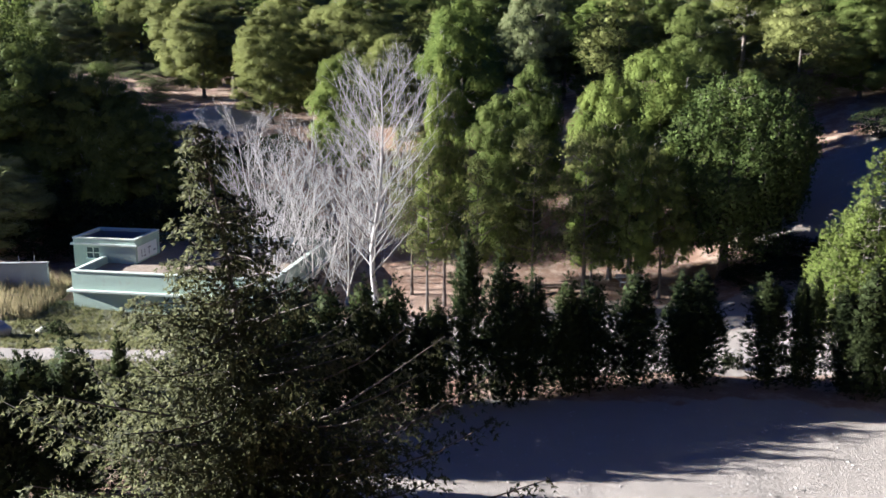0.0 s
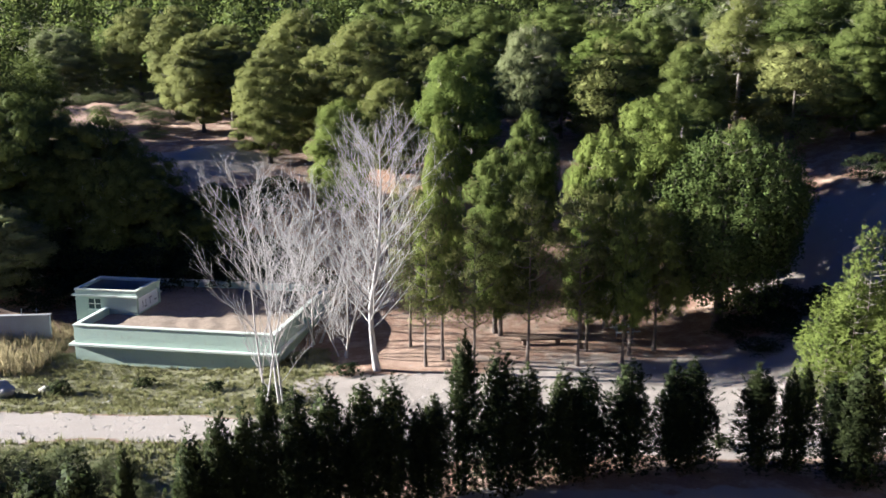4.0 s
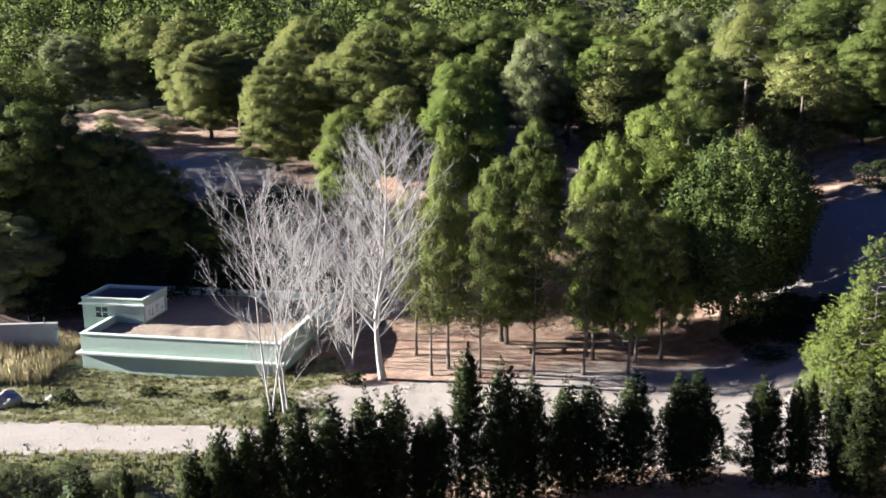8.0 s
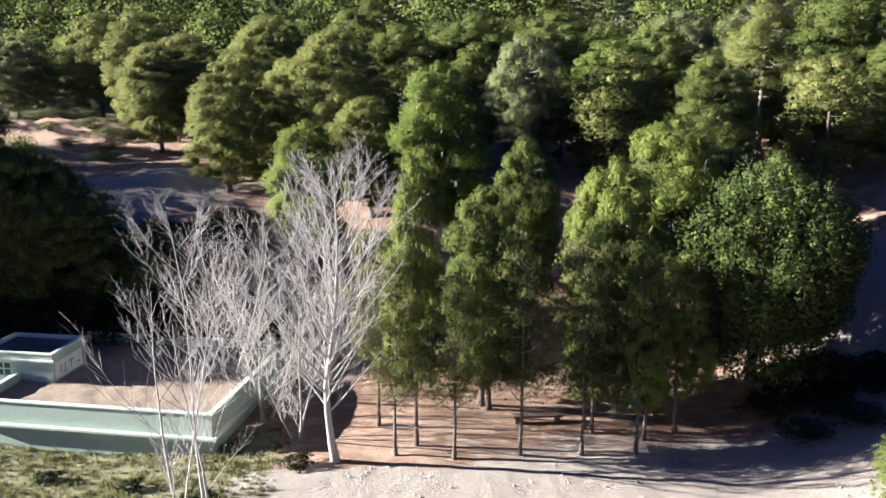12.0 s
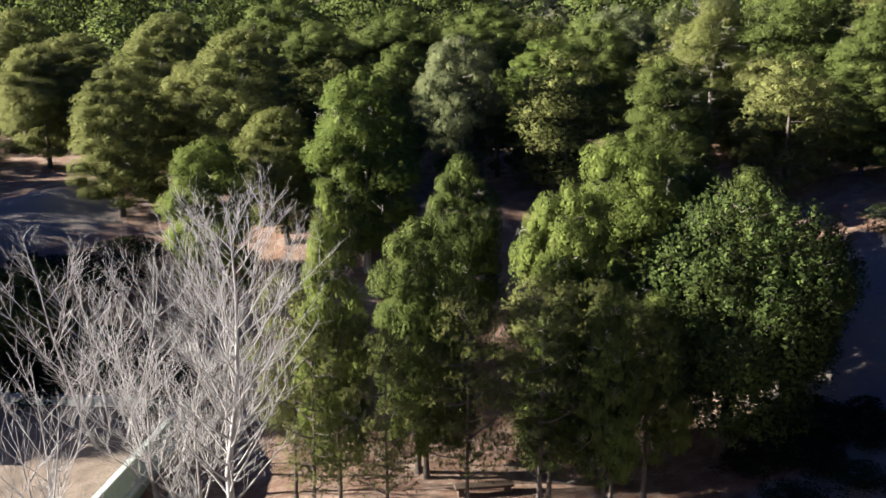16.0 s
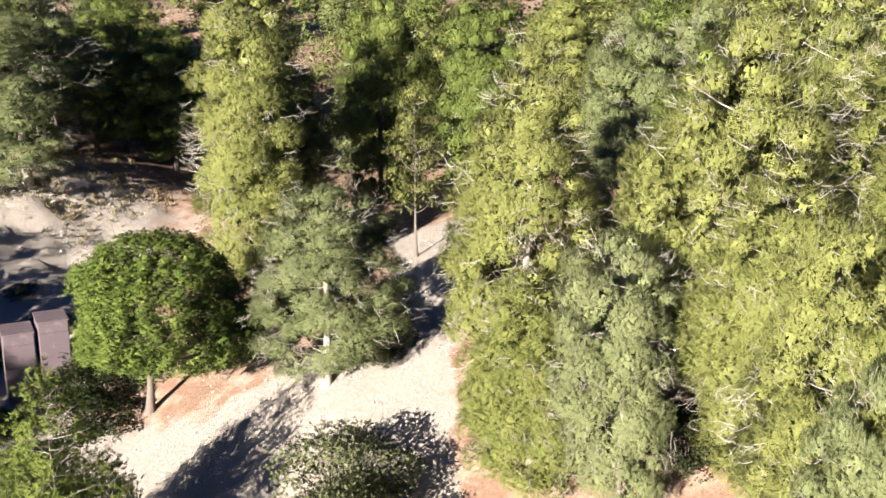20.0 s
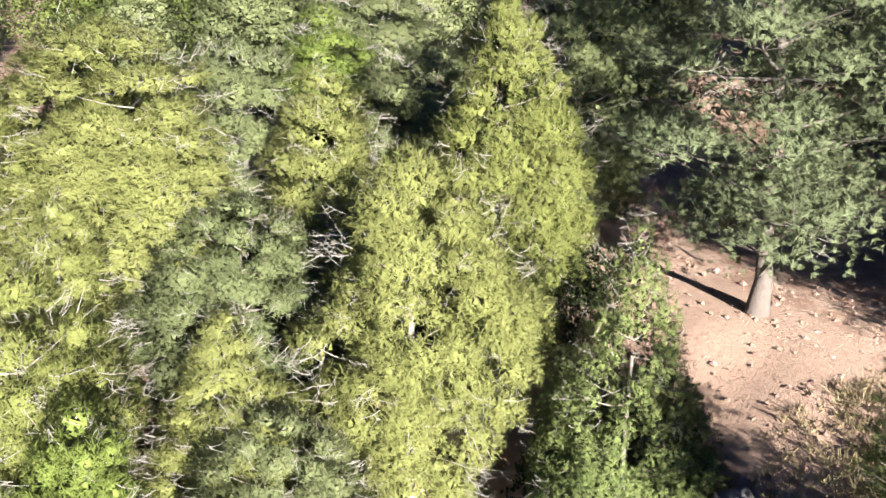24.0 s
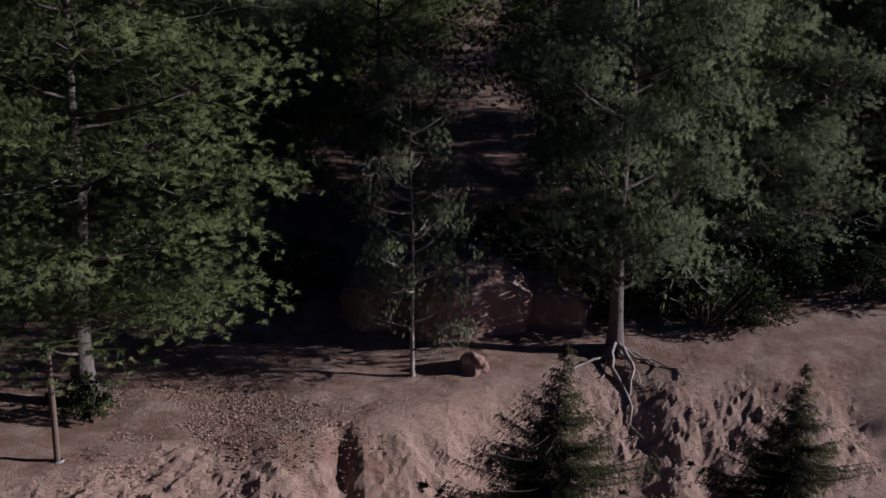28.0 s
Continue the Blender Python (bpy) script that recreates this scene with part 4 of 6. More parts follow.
kind("olive_bush", make_bush(63, PINE_GREY, 3.2, 3.4, 46, 70, 0.10, 0.04), 3.2, 3.4, "shrub")
kind("low_bush", make_bush(62, OAK, 1.2, 1.8, 16, 36, 0.13, 0.05), 1.2, 1.8, "shrub")

# ---- planting: the trees that stand by themselves ----
# woods behind the picnic ground
plant("far_green", -36.6, 84.7, 9.6, 10.4, "green pine tree in the wood behind the picnic ground")
plant("far_green", -29.4, 87.8, 7.4, 6.4, "green pine tree in the wood behind the picnic ground")
plant("far_green", -31.7, 81.6, 13.2, 8.4, "green pine tree in the wood behind the picnic ground")
plant("far_grey", -36, 74.7, 8.2, 8.5, "green pine tree in the wood behind the picnic ground")
plant("far_green", -40.6, 80.2, 9.9, 9.6, "green pine tree in the wood behind the picnic ground")
plant("far_grey", -54.1, 139.9, 11.0, 9.7, "green pine tree in the wood behind the picnic ground")
plant("far_green", -52.5, 116.0, 9.0, 9.0, "green pine tree in the wood behind the picnic ground")
plant("far_olive", -43.6, 141.6, 13.5, 10.0, "olive-green rounded pine tree on the hillside")
plant("far_olive", -33.4, 124.3, 14.0, 9.0, "olive-green rounded pine tree on the hillside")
plant("far_olive", -28.2, 114.8, 11.6, 7.4, "olive-green rounded pine tree on the hillside")
plant("far_olive", -25.4, 118.6, 12.3, 11.3, "olive-green rounded pine tree on the hillside")
plant("far_olive", -17.0, 95.5, 11.3, 8.4, "olive-green rounded pine tree on the hillside")
plant("far_olive", -15.4, 108.6, 14.0, 8.4, "olive-green rounded pine tree on the hillside")
plant("far_olive", -7.0, 97.2, 13.2, 9.2, "olive-green rounded pine tree on the hillside")
plant("far_olive", -11.6, 101.5, 11.0, 7.0, "olive-green rounded pine tree on the hillside")
plant("far_olive", -16.8, 122.0, 14.0, 10.0, "olive-green rounded pine tree on the hillside")
plant("far_green", -6.5, 125.0, 15.0, 11.0, "green pine tree in the wood behind the picnic ground")
plant("far_green", -2.1, 116.1, 12.0, 9.5, "green pine tree in the wood behind the picnic ground")
plant("far_green", 6.0, 120.0, 12.5, 9.9, "green pine tree in the wood behind the picnic ground")
plant("far_green", 14.7, 124.3, 12.2, 11.0, "green pine tree in the wood behind the picnic ground")
plant("far_leafy", 1.6, 84.6, 13.5, 7.8, "rounded green pine tree above the picnic ground")
plant("far_grey", 8.9, 93.1, 11.8, 6.4, "grey-green pine tree above the picnic ground")
plant("far_green", 4.6, 101.0, 10.5, 6.5, "green pine tree in the wood behind the picnic ground")
plant("far_leafy", 17.2, 101.5, 10.8, 9.4, "broad green pine tree above the picnic ground")
plant("far_grey", 29.5, 124.6, 12.7, 9.0, "pale grey-green pine tree on the hillside")
plant("full_lime", 32.2, 105.4, 15.0, 11.5, "tall yellowish-green pine with tiered branches on the hillside")
plant("far_green", 23.8, 112.0, 11.0, 7.5, "green pine tree in the wood behind the picnic ground")
plant("far_green", 40.1, 102.8, 13.7, 11.0, "green pine tree in the wood behind the picnic ground")
plant("far_grey", 46.8, 108.7, 8.1, 9.0, "green pine tree in the wood behind the picnic ground")
plant("far_green", 7.1, 77.3, 12.9, 5.0, "narrow green pine tree behind the picnic ground")
plant("far_leafy", -8.3, 84.5, 11.2, 6.4, "green pine tree in the wood behind the picnic ground")
plant("far_olive", -4.0, 88.0, 9.5, 6.4, "green pine tree in the wood behind the picnic ground")
plant("far_green", 4.0, 68.6, 13.8, 5.6, "dark green pine tree behind the picnic ground")
plant("far_leafy", 12.4, 69.5, 15.3, 6.2, "bright green pine tree behind the picnic ground")
plant("far_leafy", 17.4, 77.7, 14.0, 8.0, "rounded bright green pine tree behind the picnic ground")
# trees on the picnic ground
plant("great_umbrella", 20.4, 68.0, 15.0, 10.2, "large round-crowned stone pine beside the picnic ground")
plant("grove", 0.1, 62.7, 17.0, 4.4, "tall narrow bright green pine on the picnic ground")
plant("thin", -1.05, 61.5, 11, 5, "slender pine with a thin crown on the picnic ground")
plant("thin", 2.2, 61, 10.5, 5, "slender pine with a thin crown on the picnic ground")
plant("thin", 5.8, 61.3, 12, 5.5, "slender pine with a thin crown on the picnic ground")
plant("thin", 9.2, 61.5, 11.4, 5.6, "slender pine with a thin crown on the picnic ground")
plant("thin", 9.8, 64.8, 11.6, 6, "slender pine with a thin crown on the picnic ground")
plant("thin", 13.0, 63.3, 11.0, 5.5, "slender pine with a thin crown on the picnic ground")
plant("thin", 13.2, 65.9, 11, 5.5, "slender pine with a thin crown on the picnic ground")
plant("thin", -2.2, 65.6, 12, 5, "slender pine with a thin crown on the picnic ground")
plant("grove", 10.2, 64.3, 10.8, 5.0, "dense green pine on the picnic ground")
plant("grove", 15.0, 64.5, 11.1, 5.1, "dense green pine on the picnic ground")
plant("grove", 4.4, 68.0, 11.8, 5.7, "dense green pine on the picnic ground")
plant("grove", 12.2, 61.5, 12.4, 4.1, "small green pine on the picnic ground")
# dark wood behind the building
plant("far_green", -35, 80.5, 14.0, 8, "dark green pine tree in the wood behind the building")
plant("far_green", -28.9, 81.5, 14.4, 7, "dark green pine tree in the wood behind the building")
plant("far_green", -24.6, 82, 11.2, 6.5, "dark green pine tree in the wood behind the building")
plant("far_green", -19.6, 82, 8.6, 6.0, "dark green pine tree in the wood behind the building")
# four pines out of view, added on the sun's side to shade this wood
plant("far_green", -45, 82, 14.6, 9, "tall unseen pine tree added to shade the wood behind the building")
plant("far_green", -50, 86, 14.6, 9, "tall unseen pine tree added to shade the wood behind the building")
plant("far_green", -52, 80.5, 15.5, 9, "tall unseen pine tree added to shade the wood behind the building")
plant("far_green", -58, 84, 15.6, 9, "tall unseen pine tree added to shade the wood behind the building")
# dark bushes that cover the soil and stand in for black shade
plant("oak_bush", -39, 77.5, 5.0, 7.0, "dark undergrowth, in places standing in for shade under the pines")
plant("oak_bush", -34, 78.2, 5.0, 7.0, "dark undergrowth, in places standing in for shade under the pines")
plant("oak_bush", -29, 78.6, 5.0, 7.0, "dark undergrowth, in places standing in for shade under the pines")
plant("oak_bush", -24, 79, 5.0, 7.0, "dark undergrowth, in places standing in for shade under the pines")
plant("oak_bush", -19.5, 79.6, 5.0, 7.0, "dark undergrowth, in places standing in for shade under the pines")
plant("oak_bush", -15, 80.2, 5.0, 7.0, "dark undergrowth, in places standing in for shade under the pines")
plant("oak_bush", -42, 79, 3.4, 4.6, "dark undergrowth, in places standing in for shade under the pines")
plant("oak_bush", -38, 79.4, 3.6, 4.6, "dark undergrowth, in places standing in for shade under the pines")
plant("oak_bush", -34.5, 79.2, 3.2, 4.6, "dark undergrowth, in places standing in for shade under the pines")
plant("oak_bush", -31, 79.6, 3.6, 4.6, "dark undergrowth, in places standing in for shade under the pines")
plant("oak_bush", -27.5, 79.4, 3.4, 4.6, "dark undergrowth, in places standing in for shade under the pines")
plant("oak_bush", -24, 80, 3.4, 4.6, "dark undergrowth, in places standing in for shade under the pines")
plant("oak_bush", -20.5, 80.4, 3.2, 4.6, "dark undergrowth, in places standing in for shade under the pines")
plant("oak_bush", -17, 80.6, 3.0, 4.6, "dark undergrowth, in places standing in for shade under the pines")
plant("oak_bush", -36, 82.6, 3.4, 4.6, "dark undergrowth, in places standing in for shade under the pines")
plant("oak_bush", -31.5, 83, 3.4, 4.6, "dark undergrowth, in places standing in for shade under the pines")
plant("oak_bush", -27, 83.4, 3.2, 4.6, "dark undergrowth, in places standing in for shade under the pines")
plant("oak_bush", -22.5, 83.8, 3.2, 4.6, "dark undergrowth, in places standing in for shade under the pines")
plant("oak_bush", -43, 76, 3.2, 5.4, "dark undergrowth, in places standing in for shade under the pines")
plant("oak_bush", -39, 75.2, 3, 5.4, "dark undergrowth, in places standing in for shade under the pines")
plant("oak_bush", -35.5, 75.8, 3.2, 5.4, "dark undergrowth, in places standing in for shade under the pines")
plant("oak_bush", -32, 75.2, 2.8, 5.4, "dark undergrowth, in places standing in for shade under the pines")
plant("oak_bush", -29.8, 77.8, 3.4, 5.4, "dark undergrowth, in places standing in for shade under the pines")
plant("oak_bush", -13, 79.5, 3.2, 5.4, "dark undergrowth, in places standing in for shade under the pines")
plant("oak_bush", -10.5, 77, 2.8, 5.4, "dark undergrowth, in places standing in for shade under the pines")
plant("oak_bush", -29, 85.5, 4.4, 5.4, "dark undergrowth, in places standing in for shade under the pines")
plant("oak_bush", -25, 86, 4.4, 5.4, "dark undergrowth, in places standing in for shade under the pines")
plant("oak_bush", -21, 86.5, 4.4, 5.4, "dark undergrowth, in places standing in for shade under the pines")
plant("oak_bush", -17, 87, 4.2, 5.4, "dark undergrowth, in places standing in for shade under the pines")
plant("oak_bush", -33, 85, 4.4, 5.4, "dark undergrowth, in places standing in for shade under the pines")
plant("oak_bush", -37, 85, 4.4, 5.4, "dark undergrowth, in places standing in for shade under the pines")
# bare trees by the building
plant("tall_poplar", -4.2, 60.8, 17.6, 8.6, "tall bare pale-barked poplar beside the building", 0.0, 0.0)
plant("stemmed_poplar", -9.5, 49.6, 12.6, 6.6, "bare pale tree with thin stems in the weeds", 0.0, 150.0)
plant("stemmed_poplar", -9.6, 53.9, 12.4, 7.4, "bare pale tree with thin stems in the weeds", 0.0, 20.0)
plant("twiggy_poplar", -6.6, 63.9, 10, 8, "bare twiggy tree beside the building's corner")
plant("twiggy_poplar", -12.5, 71, 14, 10, "bare twiggy tree behind the building")
plant("twiggy_poplar", -9.0, 67.5, 12, 9, "bare twiggy tree behind the building")
# the row of cypresses round the lot
plant("slim_cypress", 15.8, 36.1, 4.4, 1.3, "slim dark cypress in the row round the lot")
plant("slim_cypress", 14.7, 36.5, 4.8, 1.0, "slim dark cypress in the row round the lot")
plant("slim_cypress", 14.2, 36.6, 4.6, 0.8, "slim dark cypress in the row round the lot")
plant("slim_cypress", 13.0, 36.8, 4.7, 1.6, "slim dark cypress in the row round the lot")
plant("broad_cypress", 10.4, 37.1, 4.9, 2.1, "broad dark cypress with a ragged top in the row")
plant("broad_cypress", 9.6, 37.0, 4.8, 1.7, "broad dark cypress with a ragged top in the row")
plant("broad_cypress", 7.7, 36.7, 5.0, 2.1, "broad dark cypress with a ragged top in the row")
plant("ragged_cypress", 5.9, 36.4, 4.8, 2.1, "broad dark cypress with a ragged top in the row")
plant("ragged_cypress", 4.9, 36.2, 4.9, 1.9, "broad dark cypress with a ragged top in the row")
plant("broad_cypress", 3.5, 35.6, 5.2, 1.8, "broad dark cypress with a ragged top in the row")
plant("ragged_cypress", 2.3, 35.1, 6.1, 2.3, "broad dark cypress with a ragged top in the row")
plant("slim_cypress", 0.9, 34.7, 6.8, 1.2, "slim dark cypress in the row round the lot")
plant("slim_cypress", -0.2, 34.4, 4.4, 1.3, "slim dark cypress in the row round the lot")
plant("slim_cypress", -0.8, 34.1, 4.1, 0.9, "slim dark cypress in the row round the lot")
plant("ragged_cypress", -1.8, 33.8, 5.5, 2.1, "broad dark cypress with a ragged top in the row")
plant("ragged_cypress", -2.9, 33.4, 5.6, 2.0, "broad dark cypress with a ragged top in the row")
plant("ragged_cypress", -4.1, 33.0, 5.5, 2.1, "broad dark cypress with a ragged top in the row")
plant("broad_cypress", -5.2, 32.3, 5.5, 1.9, "broad dark cypress with a ragged top in the row")
plant("slim_cypress", -6.1, 31.7, 5.8, 1.0, "slim dark cypress in the row round the lot")
plant("ragged_cypress", -6.8, 31.2, 5.4, 1.6, "broad dark cypress with a ragged top in the row")
plant("ragged_cypress", -7.6, 30.6, 5.5, 1.7, "broad dark cypress with a ragged top in the row")
plant("ragged_cypress", -8.4, 29.9, 5.0, 1.6, "broad dark cypress with a ragged top in the row")
plant("slim_cypress", -10.0, 28.2, 5.2, 0.7, "slim dark cypress in the row round the lot")
plant("ragged_cypress", -11.1, 27.3, 5.4, 2.3, "broad dark cypress with a ragged top in the row")
plant("ragged_cypress", -12.1, 26.5, 5.4, 2.1, "broad dark cypress with a ragged top in the row")
plant("ragged_cypress", -13.0, 25.6, 5.8, 2.2, "broad dark cypress with a ragged top in the row")
plant("ragged_cypress", 16.7, 35.7, 5.5, 2.4, "broad dark cypress with a ragged top in the row")
# young conifer on the terrace
plant("conifer", -1.24, 5.6, 7.4, 4.2, "young olive-green conifer with feathery branches on the terrace")
plant("conifer", -6.2, 4.7, 6.6, 3.4, "young olive-green conifer with feathery branches on the terrace")
# slope on the far side of the lot
plant("young", 20.9, 45.2, 9.5, 7.2, "bushy bright green young pine at the edge of the yard")
plant("umbrella", 32.3, 52.0, 8.2, 8.4, "round-crowned stone pine beside the path")
plant("full_grey", 46.6, 74.9, 13.5, 10.7, "green pine tree on the slope")
plant("far_grey", 48.6, 103.9, 7.6, 8.4, "green pine tree on the slope")
plant("far_green", 56.9, 104.7, 8.6, 10.0, "green pine tree on the slope")
plant("far_green", 59.9, 97.5, 7.6, 8.5, "green pine tree on the slope")
plant("far_olive", 60.3, 116.7, 10.0, 10.5, "green pine tree on the slope")
plant("full_lime", 43.6, 54.4, 17.0, 9.8, "tall yellowish-green pine with tiered branches on the slope")
plant("full_grey", 32.6, 42.9, 8.3, 6.4, "green pine tree on the slope")
plant("thin", 46.5, 46.0, 9.4, 4.1, "pine with a bare dead lower trunk by the path")
plant("full_lime", 32.5, 34.5, 12.7, 6.8, "green pine tree on the slope")
plant("full_yellow", 32.7, 27.3, 12.6, 6.2, "tall yellowish-green pine on the slope")
plant("full_grey", 44.8, 33.6, 10.8, 5.7, "green pine tree on the slope")
plant("far_green", 57.0, 47.0, 13.5, 6.3, "green pine tree on the slope")
plant("far_green", 56.1, 53.5, 14.7, 6.6, "green pine tree on the slope")
plant("far_olive", 57.1, 41.4, 11.2, 6.1, "green pine tree on the slope")
plant("full_grey", 47.2, 31.7, 11.6, 5.4, "green pine tree on the slope")
plant("full_yellow", 40.0, 25.1, 12.4, 5.8, "green pine tree on the slope")
plant("full_grey", 28.2, 29.7, 9.0, 4.2, "green pine tree on the slope")
plant("olive_bush", 24.2, 36.7, 3.6, 4.0, "grey-green broad bush by the path")
plant("full_lime", 28.8, 32.8, 7.4, 5.2, "yellowish-green pine beside the path")
# pines beside the lot
plant("full_yellow", 33.0, 17.2, 9.9, 8.3, "yellowish-green pine with pale twigs in a dense stand")
plant("full_lime", 32.4, 22.0, 10.6, 6.8, "yellowish-green pine with pale twigs in a dense stand")
plant("full_green", 37.2, 9.7, 9.3, 7.0, "green pine tree on the slope")
plant("full_grey", 40.9, 5.5, 7.6, 7.2, "green pine tree on the slope")
plant("full_lime", 26.9, 7.8, 11.5, 6.0, "tall green pine with a lumpy crown")
plant("full_yellow", 23.7, 12.3, 10.4, 5.6, "yellowish-green pine with pale twigs in a dense stand")
plant("young_slim", 19.2, 9.1, 8.5, 5.0, "bright green young pine at the edge of the stand")
plant("full_yellow", 24.4, 21.1, 9.9, 5.5, "yellowish-green pine with pale twigs in a dense stand")
plant("full_yellow", 25.4, 23.6, 10.5, 4.9, "yellowish-green pine with pale twigs in a dense stand")
plant("full_green", 21.4, 20.3, 9.6, 4.8, "bright green young pine below the stand")
plant("full_grey", 27.5, 15.5, 7.6, 5.4, "green pine tree on the slope")
plant("full_grey", 21.9, 22.7, 10.1, 3.5, "green pine tree on the slope")
plant("full_lime", 28.3, 19.9, 8.1, 4.5, "yellowish-green pine with pale twigs in a dense stand")
plant("oak_bush", 20.5, 9.8, 3.4, 2.6, "dark broad-leaved bush in the shade of the pines")
# pines on the plateau above the bank
plant("old", 22.3, 2.0, 13.5, 9.5, "large pine with a rough grey trunk above the bank")
plant("young_thin", 11.2, 7.95, 8.0, 4.6, "bushy young pine on the dry slope below the path")
plant("old_green", 12.3, -2.7, 13.5, 8.0, "large pine with a rough grey trunk above the bank")
plant("old_green", 8.9, -3.4, 13, 12, "large pine with a rough grey trunk above the bank")
plant("slim", 0.3, -4.5, 8.9, 4.0, "slender young pine with a thin trunk on the bank")
plant("old", -5.9, -5.6, 14.5, 8.0, "large old pine with bare roots on the bank's edge")
plant("old", 17.5, -6, 13, 7.5, "large pine with a rough grey trunk above the bank")
plant("old_green", 0.4, -19, 13, 8, "large pine with a rough grey trunk above the bank")
plant("old", 27, -6, 13, 8, "large pine with a rough grey trunk above the bank")
plant("old", -12, -9.5, 13, 8.5, "large pine with a rough grey trunk above the bank")
plant("old_green", -13.5, -12, 14, 8.5, "large pine with a rough grey trunk above the bank")
plant("old", 5, -13, 14, 8, "large pine with a rough grey trunk above the bank")
# bushes
plant("oak_bush", 32.3, 65, 2.6, 3.0, "dark bush at the foot of the mound")
plant("oak_bush", 39.5, 78.0, 2.6, 5.5, "dark thicket behind the mound")
plant("oak_bush", 42.6, 75.6, 2.4, 2.2, "green bush beside a pine on the mound")
plant("low_bush", 8.7, -2.4, 1.1, 1.5, "small dark bush at the foot of a pine")
plant("olive_bush", 26.6, 38.2, 3.2, 4.4, "grey-green broad bush by the path")
plant("oak_bush", 25.6, 6.2, 3.6, 3.6, "dark broad-leaved bush among the pines")
plant("oak_bush", 36.5, 80, 2.6, 4.5, "dark thicket behind the mound")
plant("low_bush", 27.4, 66.4, 1.2, 3.2, "dry brown-green scrub beside the yard")
plant("low_bush", 24.5, 66, 1.0, 2.6, "dry brown-green scrub beside the yard")
plant("olive_bush", -17.7, 35.6, 1.5, 2.4, "green scrub beside the track")
plant("olive_bush", -15.4, 36.4, 1.3, 2.2, "green scrub beside the track")
plant("olive_bush", -13.2, 35.4, 1.4, 2.0, "green scrub beside the track")
plant("olive_bush", -19.6, 37, 1.2, 2.2, "green scrub beside the track")
plant("olive_bush", -11.6, 33.6, 1.2, 1.8, "green scrub beside the track")
plant("olive_bush", -21.5, 36.5, 1.4, 2.4, "green scrub beside the track")
plant("low_bush", 12.5, 39.5, 0.6, 1.2, "low tuft of green weeds")
plant("low_bush", 15.3, 39.8, 0.5, 1.0, "low tuft of green weeds")
plant("low_bush", -24.2, 57.6, 0.9, 1.6, "low tuft of green weeds")
plant("low_bush", -19.5, 59.6, 0.7, 1.4, "low tuft of green weeds")
plant("low_bush", -14.5, 58, 0.7, 1.3, "low tuft of green weeds")
plant("low_bush", -6.2, 60.3, 0.8, 1.8, "low tuft of green weeds")
plant("low_bush", -10.2, 55.0, 1.0, 2.2, "low tuft of green weeds")
plant("oak_bush", 30, 28, 2.2, 3, "dense undergrowth between the pines")
plant("oak_bush", 28, 24, 2.4, 3, "dense undergrowth between the pines")
plant("oak_bush", 26, 19, 2.2, 3, "dense undergrowth between the pines")
plant("oak_bush", 25, 14, 2.4, 3.2, "dense undergrowth between the pines")
plant("oak_bush", 33, 35, 1.8, 2.4, "dense undergrowth between the pines")
plant("oak_bush", 36, 37.5, 1.6, 2.2, "dense undergrowth between the pines")
plant("oak_bush", 29, 9, 2.4, 3, "dense undergrowth between the pines")
# dense dark trees beside the mound
plant("far_green", 55.5, 77.5, 10.5, 7, "dense dark green pine beside the spoil mound")
plant("far_green", 59.5, 73.5, 11, 7, "dense dark green pine beside the spoil mound")
plant("far_green", 63.5, 70.5, 11.5, 7.5, "dense dark green pine beside the spoil mound")
plant("far_green", 52.5, 81.5, 10, 6.5, "dense dark green pine beside the spoil mound")
plant("far_green", 60, 79, 12, 7, "dense dark green pine beside the spoil mound")
plant("far_green", 23.2, 73.2, 13.0, 7.2, "dense dark green pine beside the spoil mound")
plant("far_green", 21.5, 79, 10.5, 7, "dense dark green pine beside the spoil mound")
# hidden behind the pine above; added to shade the bare earth to its east
plant("far_green", 22.6, 88.0, 11.0, 7, "dense dark green pine beside the spoil mound")
plant("far_green", 25.0, 77.5, 9.5, 5.5, "dense dark green pine beside the spoil mound")
plant("far_green", 39, 91, 8.5, 7, "dense dark green pine beside the spoil mound")
plant("far_green", 46, 90, 11, 7.5, "dense dark green pine beside the spoil mound")
plant("far_green", 52, 87, 11, 7, "dense dark green pine beside the spoil mound")
plant("far_grey", 57, 82, 11, 7, "dense dark green pine beside the spoil mound")
plant("far_green", 43, 96, 12, 7.5, "dense dark green pine beside the spoil mound")
plant("far_green", 60, 90, 12, 7, "dense dark green pine beside the spoil mound")
plant("oak_bush", 42.5, 82.5, 3.6, 6.5, "dark undergrowth, in places standing in for shade under the pines")
plant("oak_bush", 46.5, 82, 3.2, 6, "dark undergrowth, in places standing in for shade under the pines")
# low dark bushes in place of deep shade behind the building
plant("oak_bush", -36.1, 82.2, 2.0, 5.8, "dark undergrowth, in places standing in for shade under the pines")
plant("oak_bush", -31.5, 84.0, 2.0, 5.8, "dark undergrowth, in places standing in for shade under the pines")
plant("oak_bush", -25.7, 87.4, 2.0, 5.8, "dark undergrowth, in places standing in for shade under the pines")
plant("oak_bush", -19.9, 88.6, 2.0, 5.8, "dark undergrowth, in places standing in for shade under the pines")
plant("oak_bush", -40.2, 77.0, 2.0, 5.3, "dark undergrowth, in places standing in for shade under the pines")
plant("oak_bush", -15.2, 89.8, 2.0, 4.6, "dark undergrowth, in places standing in for shade under the pines")
plant("oak_bush", 36.5, 62.5, 1.2, 2.6, "dark undergrowth, in places standing in for shade under the pines")
